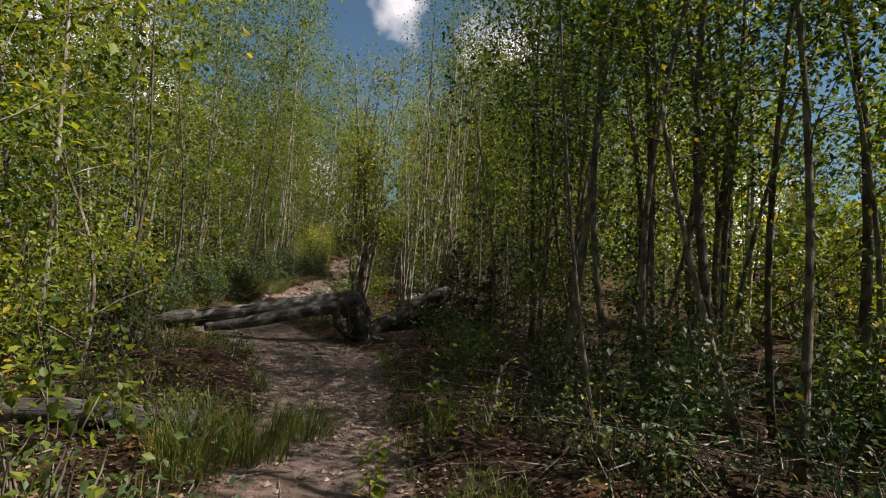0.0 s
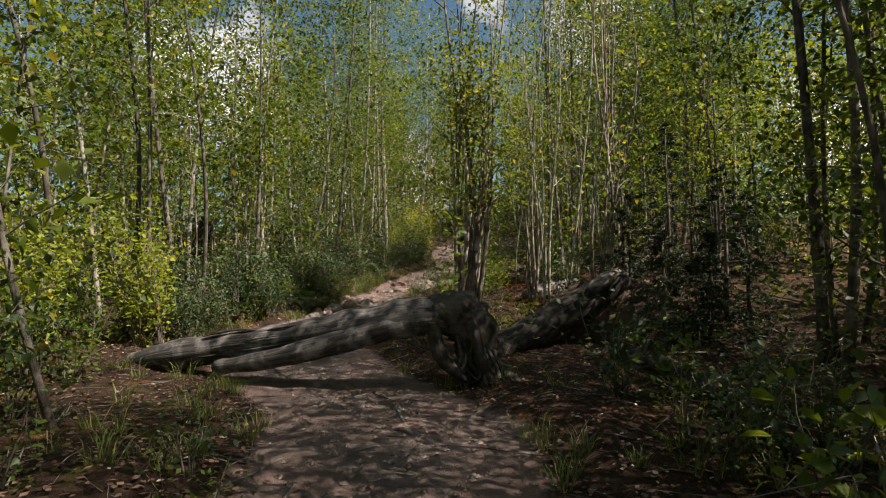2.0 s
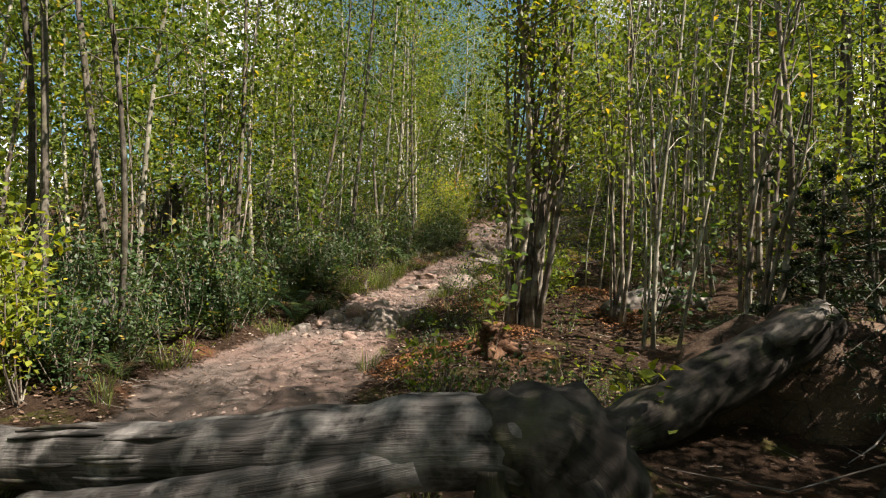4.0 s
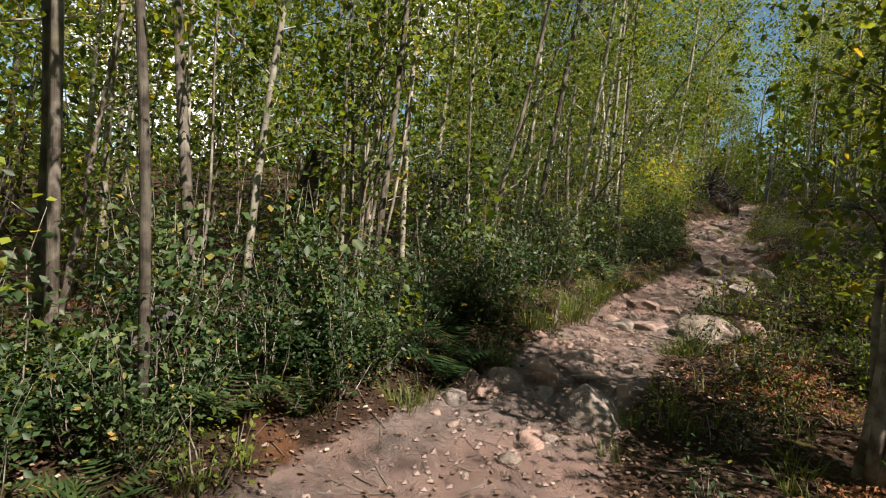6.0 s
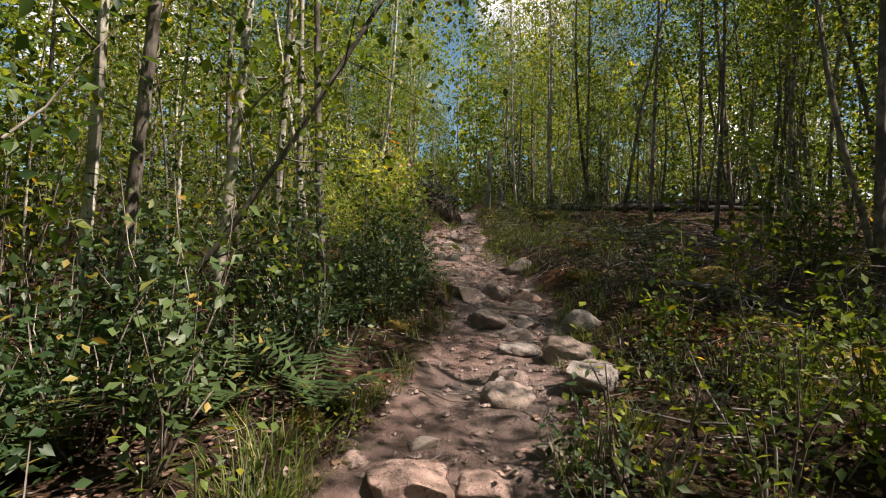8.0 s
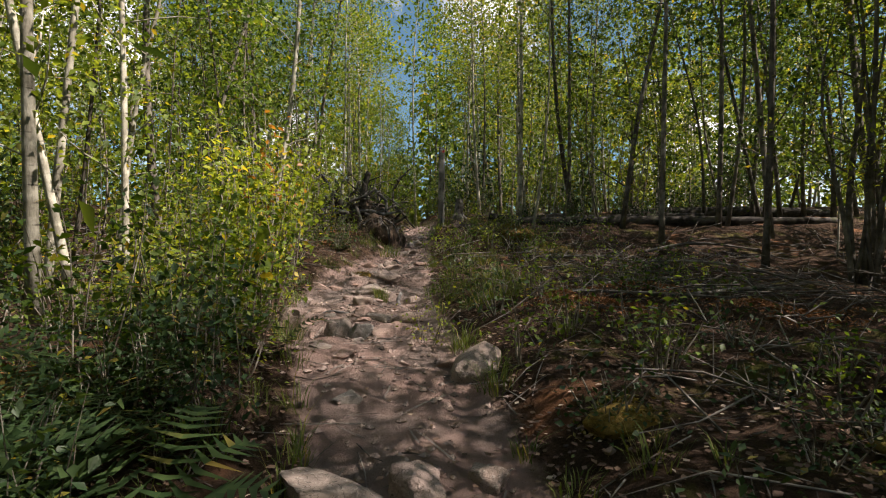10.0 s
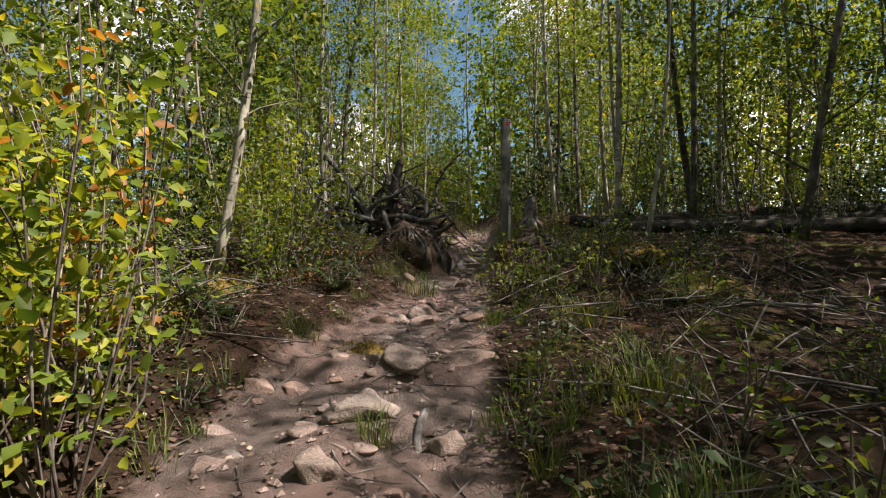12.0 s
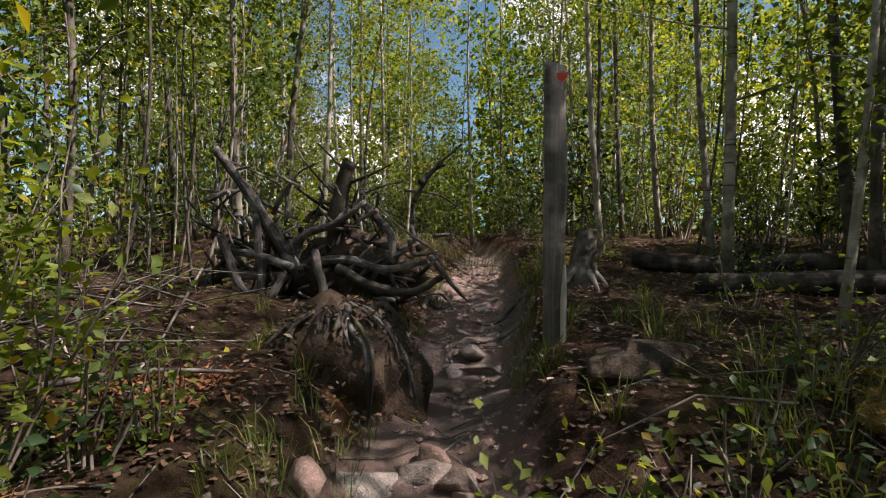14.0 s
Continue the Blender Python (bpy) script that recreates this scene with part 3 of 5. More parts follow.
stem_clump("willow_clump", -2.5, 14.75, 17, 7.0, 0.05, 4600, "tall clump of grey-brown willow stems rising from one stool", 5, M_BARK_BROWN, M_LEAF)
for k, (x, y, n, tall, g) in enumerate(((-1.3, 15.4, 5, 7.2, 0.034), (-0.9, 14.3, 4, 6.6, 0.03), (-0.5, 16.4, 5, 7.4, 0.036), (-1.55, 17.0, 4, 6.8, 0.03), (0.3, 15.2, 5, 7.5, 0.036), (0.1, 17.6, 4, 7.2, 0.034), (-0.3, 13.0, 4, 6.2, 0.03), (-0.7, 18.4, 4, 7.0, 0.032))):
    tagged(stem_clump("willow_clump", x, y, n, tall, g, (420, 160)[y > 14.8], "thin grey willow stems with leafy tops rising from one stool", 140 + k, (M_BARK_BROWN, M_BARK_PALE)[k % 2], M_LEAF), group="willow stools beside the trail")
stem_clump("alder_clump", 3.9, 7.4, 7, 6.5, 0.055, 1500, "clump of dark leaning alder stems in deep shade", 6, M_BARK_DARK, M_LEAF)
stem_clump("alder_clump", 1.9, 15.6, 8, 6.0, 0.045, 1500, "clump of thin dark alder stems with green leaves", 7, M_BARK_DARK, M_LEAF)
stem_clump("willow_clump", -7.6, 15.4, 8, 5.5, 0.04, 1500, "clump of thin brown willow stems beside the trail", 8, M_BARK_BROWN, M_LEAF)
stem_clump("alder_clump", 1.3, 27.6, 8, 6.5, 0.05, 1700, "clump of thin dark alder stems above dead brush", 9, M_BARK_DARK, M_LEAF)


# small dark spruces by the fallen log
def spruce(x, y, tall, seed):
    rng, nrg = random.Random(seed), np.random.default_rng(seed)
    e = tagged(new("spruce_tree"), "small dark green spruce with drooping boughs", "tree", "young spruces")
    e.location = (x, y, hz(x, y))
    t = Tubes()
    t.add([(0, 0, -0.1), (0.02, 0.01, tall * 0.5), (0, 0, tall)], [0.035, 0.025, 0.005], 6, 0, rng)
    cs = []
    for k in range(58):
        f = 0.05 + 0.93 * (k + rng.uniform(-0.8, 0.8)) / 58
        f = min(0.98, max(0.03, f))
        a, reach = k * 2.4 + rng.uniform(-0.6, 0.6), 0.36 * tall * (1 - f) ** 0.8 * rng.uniform(0.3, 1.2) + 0.04
        p = Vector((0, 0, f * tall))
        q = p + Vector((math.cos(a) * reach, math.sin(a) * reach, rng.uniform(-0.45, 0.12) * reach))
        mid = p.lerp(q, 0.5) + Vector((0, 0, 0.06 * reach))
        t.add([p, mid, q], [0.008, 0.005, 0.002], 3, 0, rng, cap=False)
        if rng.random() < 0.18:
            continue
        for j in range(3 + int(7 * reach)):
            u = rng.uniform(0.25, 1.0)
            w = p.lerp(q, u)
            sp = a + rng.choice((-1, 1)) * rng.uniform(0.3, 1.0)
            v = w + Vector((math.cos(sp), math.sin(sp), rng.uniform(-0.5, 0.0))) * reach * rng.uniform(0.2, 0.45)
            n = 16
            g = nrg.random((n, 1))
            cs.append(np.array(w) * (1 - g) + np.array(v) * g + nrg.normal(0, 0.014, (n, 3)))
    part("trunk", t.mesh("trunk", M_BARK_DARK), e)
    part("crown", leaves_mesh("crown", np.concatenate(cs), 0.075, M_NEEDLE, nrg, 0.2, 0.22), e)


for x, y, tall, sd in ((0.75, 12.7, 2.5, 1), (1.35, 12.2, 1.9, 2), (0.25, 13.9, 2.0, 3), (0.55, 11.9, 1.3, 5), (0.25, 12.95, 1.7, 6), (1.0, 11.5, 1.15, 7), (1.75, 12.7, 1.6, 8)):
    spruce(x, y, tall * 1.2, sd)
    spots.append((x, y))


# ---- dead wood ----
def limb_mesh(name, pts, radii, mat, sides=14, rough=0.10, seed=0, extra=()):
    """A wandering limb with knots; extra: shorter branches (points, radii)."""
    rng = random.Random(seed)
    P = [Vector(p) for p in pts]
    fine, fr = [], []
    n = len(P)
    for i in range(n - 1):
        a, b, c, d = P[max(i - 1, 0)], P[i], P[i + 1], P[min(i + 2, n - 1)]
        for j in range(6):
            t = j / 6
            fine.append(0.5 * (2 * b + (c - a) * t + (2 * a - 5 * b + 4 * c - d) * t * t + (3 * b - a - 3 * c + d) * t ** 3))
            fr.append((radii[i] * (1 - t) + radii[i + 1] * t) * rng.uniform(0.94, 1.07))
    fine.append(P[-1])
    fr.append(radii[-1])
    T = Tubes()
    T.add(fine, fr, sides, rough, rng)
    for ep, er in extra:
        T.add(ep, er, 6, 0.15, rng)
    return T.mesh(name, mat)


def on_ground(x, y, up=0.0):
    return (x, y, hz(x, y) + up)


log = tagged(new("fallen_log"), "weathered grey fallen trunk lying across the trail, forked and barkless", "log")
part("trunk", limb_mesh("trunk", [(-5.75, 10.12, 0.26), (-4.95, 9.92, 0.44), (-3.7, 9.86, 0.62), (-2.7, 9.85, 0.80), (-2.1, 9.87, 0.90), (-1.75, 9.9, 0.92)],
                        [0.13, 0.165, 0.17, 0.18, 0.20, 0.19], M_DEAD, 22, 0.09, 1), log)
part("limb", limb_mesh("limb", [(-4.25, 9.67, 0.36), (-3.6, 9.67, 0.47), (-2.9, 9.69, 0.64), (-2.2, 9.76, 0.84)], [0.075, 0.10, 0.125, 0.10], M_DEAD, 14, 0.10, 2), log)
rs = random.Random(44)
for k in range(9):
    u, a = rs.uniform(0.05, 0.8), rs.uniform(-0.5, 1.9)
    x0, z0, r = -4.9 + 3.0 * u, 0.45 + 0.44 * u, 0.172 + 0.02 * u
    n = rs.uniform(0.25, 0.7)
    at = lambda d, o: (x0 + d, 9.87 - math.cos(a) * (r + o), z0 + d * 0.15 + math.sin(a) * (r + o))
    part("splinter", limb_mesh("splinter", [at(0, -0.012), at(n * 0.4, 0.004), at(n * 0.8, 0.002), at(n, -0.014)], [0.006, 0.013, 0.012, 0.004], rs.choice((M_DEAD, M_DEAD_DARK)), 6, 0.3, 380 + k), log)
part("root_end", limb_mesh("root_end", [(-2.0, 9.9, 0.90), (-1.72, 9.92, 0.93), (-1.55, 9.95, 0.78), (-1.47, 9.98, 0.5), (-1.36, 10.0, 0.28), (-1.26, 10.0, 0.08)], [0.15, 0.255, 0.235, 0.18, 0.165, 0.13], M_DEAD_DARK, 20, 0.34, 3), log,
     "splintered root end of the fallen trunk, darkened for shade")
for k, (pts, rad) in enumerate((
        ([(-1.42, 9.82, 0.42), (-1.3, 9.72, 0.3), (-1.2, 9.68, 0.2), (-1.22, 9.7, 0.1)], [0.05, 0.045, 0.035, 0.02]),
        ([(-1.3, 9.85, 0.2), (-1.15, 9.75, 0.16), (-1.0, 9.7, 0.15), (-0.88, 9.72, 0.12)], [0.06, 0.045, 0.03, 0.012]),
        ([(-1.9, 9.76, 0.85), (-1.86, 9.72, 0.6), (-1.72, 9.7, 0.42), (-1.56, 9.72, 0.3)], [0.07, 0.075, 0.06, 0.03]),
        ([(-1.35, 9.9, 0.35), (-1.16, 9.9, 0.32), (-1.08, 9.86, 0.22), (-1.2, 9.78, 0.14)], [0.05, 0.04, 0.035, 0.02]),
        ([(-1.62, 9.78, 0.9), (-1.5, 9.72, 0.78), (-1.44, 9.72, 0.55), (-1.4, 9.76, 0.35)], [0.05, 0.06, 0.05, 0.03]))):
    part("root", limb_mesh("root", pts, rad, (M_DEAD_DARK, M_TWIG, M_DEAD_DARK, M_DEAD, M_DEAD_DARK)[k], 9, 0.22, 20 + k), log)
for k in range(16):
    h0 = rs.uniform(0.25, 0.95)
    c = -1.28 - 0.42 * h0
    a = c + rs.uniform(-0.2, 0.2)
    part("splinter", limb_mesh("splinter", [(a, 9.76 + rs.uniform(-0.03, 0.1), h0), (a + rs.uniform(-0.06, 0.1), 9.73, h0 * 0.7), (a + rs.uniform(-0.1, 0.2), 9.75 + rs.uniform(-0.06, 0.1), h0 * rs.uniform(0.2, 0.5))],
                               [0.022, 0.02, 0.006], rs.choice((M_DEAD, M_DEAD_DARK, M_DEAD_DARK)), 6, 0.35, 400 + k), log)

lean_log = tagged(new("leaning_log"), "thick rotting trunk, darkened for shade, leaning up out of the litter under spruces", "log")
part("trunk", limb_mesh("trunk", [(-1.75, 11.5, 0.2), (-1.2, 11.8, 0.5), (-0.4, 12.15, 0.95), (0.12, 12.38, 1.25)], [0.18, 0.21, 0.22, 0.16], M_DEAD_DARK, 16, 0.12, 4), lean_log)
part("broken_end", limb_mesh("broken_end", [(-0.35, 12.0, 1.1), (-0.15, 12.06, 1.22), (0.05, 12.15, 1.36)], [0.06, 0.1, 0.03], M_TWIG, 8, 0.3, 5), lean_log, "pale split end of the trunk")

# trunk in shade; its darkness is in the wood colour
shade_log = tagged(new("fallen_log"), "mossy fallen trunk, darkened for shade, half sunk in leaf litter", "log")
part("trunk", limb_mesh("trunk", [on_ground(0.05, 11.2, 0.06), on_ground(0.3, 10.2, 0.1), on_ground(0.5, 9.2, 0.1), on_ground(0.75, 8.1, 0.05)], [0.07, 0.09, 0.09, 0.07], M_DEAD_DARK, 14, 0.16, 6), shade_log)

old_log = tagged(new("fallen_log"), "short grey cracked log lying among leafy plants", "log")
part("trunk", limb_mesh("trunk", [on_ground(-2.9, 3.55, 0.05), on_ground(-2.3, 3.5, 0.08), on_ground(-1.5, 3.6, 0.06)], [0.09, 0.1, 0.085], M_DEAD, 12, 0.1, 7), old_log)

for k, (x0, y0, x1, y1, r) in enumerate(((-3.1, 33.6, 1.6, 33.2, 0.11), (-1.8, 32.6, 3.6, 31.6, 0.10), (-0.2, 34.4, 5.0, 34.0, 0.15), (-3.4, 35.2, -0.6, 34.6, 0.12))):
    lg = tagged(new("fallen_log"), "dark decaying trunk lying in shade behind the brush", "log", "logs behind the brush")
    part("trunk", limb_mesh("trunk", [on_ground(x0, y0, r * 0.7), on_ground((x0 * 2 + x1) / 3, (y0 * 2 + y1) / 3 + 0.1, r * 0.8),
                                      on_ground((x0 + x1 * 2) / 3, (y0 + y1 * 2) / 3 - 0.1, r), on_ground(x1, y1, r * 0.6)], [r, r * 1.1, r, r * 0.7], M_DEAD_DARK, 12, 0.12, 40 + k), lg)

pale_log = tagged(new("fallen_log"), "pale crumbling fallen trunk among willow stems", "log")
part("trunk", limb_mesh("trunk", [on_ground(-1.45, 15.55, 0.08), on_ground(-1.0, 15.9, 0.13), on_ground(-0.5, 16.15, 0.12), on_ground(-0.1, 16.3, 0.06)], [0.13, 0.19, 0.18, 0.11], M_TWIG, 16, 0.28, 61), pale_log)

stick = tagged(new("fallen_branch"), "thin pale barkless branch propped in the undergrowth", "branch")
part("branch", limb_mesh("branch", [on_ground(0.62, 4.2, 0.0), (0.72, 4.75, 0.27), (0.82, 5.3, 0.52), (1.05, 5.6, 0.62)], [0.014, 0.017, 0.013, 0.006], M_TWIG, 6, 0.05, 8), stick)


def old_stump(x, y, r, tall, seed, label, mat=M_DEAD, lean=0.0):
    rng = random.Random(seed)
    e = tagged(new("tree_stump"), label, "stump")
    z = hz(x, y)
    me = limb_mesh("stump_wood", [(x, y, z - 0.1), (x + lean * 0.3, y, z + tall * 0.35), (x + lean * 0.7, y, z + tall * 0.7), (x + lean, y, z + tall)], [r * 1.35, r * 1.02, r * 0.95, r * 0.7], mat, 16, 0.45, seed)
    part("stump_wood", me, e)
    for k in range(5):
        a = k * 1.26 + rng.uniform(-0.3, 0.3)
        q = (x + math.cos(a) * r * 2.6, y + math.sin(a) * r * 2.6)
        part("root", limb_mesh("root", [(x + math.cos(a) * r * 0.7, y + math.sin(a) * r * 0.7, z + tall * 0.25), (x + math.cos(a) * r * 1.6, y + math.sin(a) * r * 1.6, z + 0.07), (*q, hz(*q) - 0.02)],
                               [r * 0.4, r * 0.28, r * 0.1], mat, 7, 0.15, seed + k), e)


M_RED_WOOD = wood_mat("red_rotten_wood", (0.03, 0.016, 0.011), (0.11, 0.056, 0.034), (0.20, 0.115, 0.07), stretch=(2, 40), relief=1.0)
old_stump(-2.62, 13.5, 0.16, 0.34, 31, "crumbling red-brown rotten stump beside willow stems", M_RED_WOOD)
old_stump(-6.9, 12.5, 0.14, 0.62, 32, "grey broken stump leaning among shrubs", M_DEAD, 0.3)
old_stump(-4.25, 33.1, 0.1, 0.5, 37, "pale splintered stump behind the wooden post", M_TWIG, 0.05)
snag = tagged(new("dead_snag"), "thick dark broken trunk leaning among thin trees", "tree")
part("trunk", limb_mesh("trunk", [on_ground(-9.3, 15.6, -0.1), (-9.15, 15.75, 1.4), (-8.85, 15.9, 2.7)], [0.26, 0.22, 0.14], M_DEAD_DARK, 14, 0.15, 33), snag)


# ---- the upturned roots ----
tangle = tagged(new("root_tangle"), "upturned tangle of grey weathered roots and dead branches", "roots")
TX, TY, TZ = -6.95, 33.1, hz(-6.95, 33.1)


def root_limb(*pts, r0=0.07, r1=0.03, seed=0, mat=M_DEAD):
    """Points as (across, deep, up) from the tangle's base."""
    P = [(TX + a, TY + d, TZ + u) for a, d, u in pts]
    n = len(P)
    part("root", limb_mesh("root", P, [0.72 * (r0 + (r1 - r0) * i / (n - 1)) for i in range(n)], mat, 9, 0.2, seed), tangle)


root_limb((0.1, 0.0, 0.2), (-0.15, -0.05, 0.62), (-0.42, -0.1, 1.05), (-0.72, -0.1, 1.42), r0=0.10, r1=0.055, seed=1)
root_limb((-0.4, -0.1, 1.05), (-0.52, -0.1, 1.2), (-0.34, -0.15, 1.24), r0=0.03, r1=0.012, seed=2)
root_limb((0.0, -0.05, 0.45), (0.2, -0.1, 0.62), (0.5, -0.12, 0.72), (0.75, -0.1, 0.92), r0=0.07, r1=0.03, seed=3)
root_limb((0.35, 0.15, 0.1), (0.42, 0.12, 0.8), (0.5, 0.1, 1.2), (0.56, 0.1, 1.32), r0=0.13, r1=0.09, seed=4, mat=M_DEAD_DARK)
root_limb((0.5, 0.1, 1.1), (0.75, 0.05, 1.18), (0.98, 0.0, 1.28), r0=0.025, r1=0.01, seed=5, mat=M_DEAD_DARK)
root_limb((0.52, 0.1, 1.2), (0.35, 0.05, 1.38), (0.22, 0.05, 1.5), r0=0.02, r1=0.008, seed=6, mat=M_DEAD_DARK)
root_limb((0.65, 0.1, 0.95), (0.82, 0.02, 0.78), (0.98, -0.05, 0.62), (1.0, -0.05, 0.35), r0=0.06, r1=0.05, seed=7)
root_limb((-0.6, -0.2, 0.6), (-0.5, -0.2, 0.35), (-0.35, -0.25, 0.1), (-0.1, -0.3, 0.02), (0.05, -0.25, 0.25), r0=0.06, r1=0.05, seed=8)
root_limb((-0.7, -0.1, 0.45), (-0.3, -0.15, 0.42), (0.1, -0.2, 0.3), r0=0.05, r1=0.06, seed=9)
root_limb((0.3, -0.15, 0.45), (0.38, -0.3, 0.3), (0.45, -0.35, 0.12), (0.38, -0.4, -0.02), (0.2, -0.42, -0.06), r0=0.055, r1=0.045, seed=10, mat=M_TWIG)
root_limb((-0.3, -0.1, 0.8), (-0.25, -0.15, 0.45), (-0.2, -0.2, 0.1), (-0.28, -0.25, -0.05), r0=0.05, r1=0.06, seed=11)
root_limb((0.2, 0.0, 0.35), (0.6, -0.1, 0.38), (0.95, -0.15, 0.3), (1.35, -0.2, 0.38), r0=0.07, r1=0.035, seed=12)
root_limb((0.5, -0.1, 0.3), (0.85, -0.2, 0.15), (1.2, -0.2, 0.1), (1.5, -0.25, 0.25), r0=0.075, r1=0.04, seed=13, mat=M_DEAD_DARK)
root_limb((-0.9, 0.1, 0.25), (-0.5, 0.0, 0.22), (0.0, 0.0, 0.2), r0=0.05, r1=0.07, seed=14)
rg = random.Random(9)
for k in range(120):
    a, u = rg.uniform(-0.9, 1.35), rg.uniform(0.0, 1.0) ** 1.4 * 1.1
    b, v = a + rg.uniform(-0.5, 0.5), max(-0.05, u + rg.uniform(-0.5, 0.6))
    root_limb((a, rg.uniform(-0.1, 0.5), u), ((a + b) / 2 + rg.uniform(-0.12, 0.12), rg.uniform(-0.1, 0.4), (u + v) / 2 + rg.uniform(-0.1, 0.1)), (b, rg.uniform(-0.2, 0.5), v),
              r0=rg.uniform(0.018, 0.05), r1=0.012, seed=50 + k, mat=rg.choice((M_DEAD, M_DEAD, M_TWIG, M_DEAD_DARK)))


def peat_core(cx, cy, cz, w, d, h, seed):
    bm = bmesh.new()
    bmesh.ops.create_icosphere(bm, subdivisions=4, radius=1)
    off = Vector((seed, 2.0, 0.5))
    for v in bm.verts:
        v.co *= 1 + 0.35 * noise.noise(v.co * 1.7 + off) + 0.16 * noise.noise(v.co * 5 + off) + 0.07 * noise.noise(v.co * 13 + off)
        v.co = Vector((cx + v.co.x * w, cy + v.co.y * d, cz + v.co.z * h))
    me = bpy.data.meshes.new("peat")
    bm.to_mesh(me)
    bm.free()
    me.materials.append(M_MOUND)
    me.polygons.foreach_set("use_smooth", [True] * len(me.polygons))
    return me


M_MOUND = stone_mat("peaty_mound", (0.035, 0.027, 0.021), (0.085, 0.062, 0.046), (0.16, 0.125, 0.095), 0.5)
part("peat", peat_core(TX + 0.45, TY + 0.35, TZ + 0.2, 0.7, 0.35, 0.42, 3), tangle, "dark peat clinging to the roots")


# dark mass for the root plate and also for the deep shade around it
part("root_plate", peat_core(0.05, 12.5, 0.5, 0.95, 0.38, 0.75, 5), lean_log, "earth and torn roots, blackened for the deep shade under the trunk")
part("root_mass", peat_core(-1.5, 9.95, 0.55, 0.18, 0.15, 0.34, 9), log, "dark earth and rotten wood in the root end")


# stump with roots that arch over a hollow beside the trail
def arch_stump(cx, cy):
    rng = random.Random(4)
    e = tagged(new("arched_stump"), "old stump whose roots arch over a dark hollow", "stump")
    z0 = hz(cx, cy) - 0.18
    bm = bmesh.new()
    bmesh.ops.create_icosphere(bm, subdivisions=4, radius=1)
    for v in bm.verts:
        n = noise.noise(v.co * 2.3) * 0.22 + noise.noise(v.co * 6) * 0.12 + noise.noise(v.co * 15) * 0.05
        v.co = v.co * (1 + n)
        if v.co.y < -0.2 and v.co.z < 0.62:
            v.co.y += 0.55 * smooth_f(0.62 - v.co.z) * (1 - min(1, abs(v.co.x - 0.15) * 1.6) ** 2)
        v.co = Vector((cx + v.co.x * 0.56, cy + 0.25 + v.co.y * 0.46, z0 + v.co.z * 0.62))
    me = bpy.data.meshes.new("mound")
    bm.to_mesh(me)
    bm.free()
    me.materials.append(M_MOUND)
    me.polygons.foreach_set("use_smooth", [True] * len(me.polygons))
    part("mound", me, e)
    for k in range(20):
        a = -3.3 + 3.4 * k / 19 + rng.uniform(-0.2, 0.2)
        lo, hi = rng.uniform(0.1, 0.5), rng.uniform(0.75, 1.22)
        r = 1 + rng.uniform(-0.05, 0.12)
        pts = []
        for f in (lo, lo + (hi - lo) * 0.3, lo + (hi - lo) * 0.55, lo + (hi - lo) * 0.8, hi):
            x, y = cx + math.cos(a + 0.12 * math.sin(7 * f + k)) * 0.46 * f * r, cy + 0.25 + math.sin(a) * 0.44 * f * r
            pts.append((x, y, z0 + 0.62 * math.sqrt(max(0.0, 1 - (f * 0.86) ** 2)) - (0.12 if f > 1.1 else 0)))
        g = rng.uniform(0.008, 0.026)
        part("root", limb_mesh("root", pts, [g, g * 1.1, g, g * 0.85, g * 0.5], rng.choice((M_DEAD, M_DEAD, M_DEAD_DARK)), 7, 0.2, 60 + k), e)


def smooth_f(t):
    t = min(1.0, max(0.0, t))
    return t * t * (3 - 2 * t)


arch_stump(-5.95, 31.3)


def cover_mound(cx, cy):
    rng = np.random.default_rng(71)
    n = 650
    a, f = rng.uniform(-math.pi, math.pi, n), np.sqrt(rng.random(n)) * 1.12
    z = hz(cx, cy) - 0.16 + 0.64 * np.sqrt(np.clip(1 - (f * 0.88) ** 2, 0, 1))
    me = leaves_mesh("mound_litter", np.stack([cx + np.cos(a) * 0.5 * f, cy + 0.25 + np.sin(a) * 0.46 * f, z], 1), 0.05, M_LITTER, rng, 0.3, 0.5)
    tagged(new("mound_litter", me), "dead leaves and needles caught on the old stump", "leaf litter", kind="stuff")


cover_mound(-5.95, 31.3)


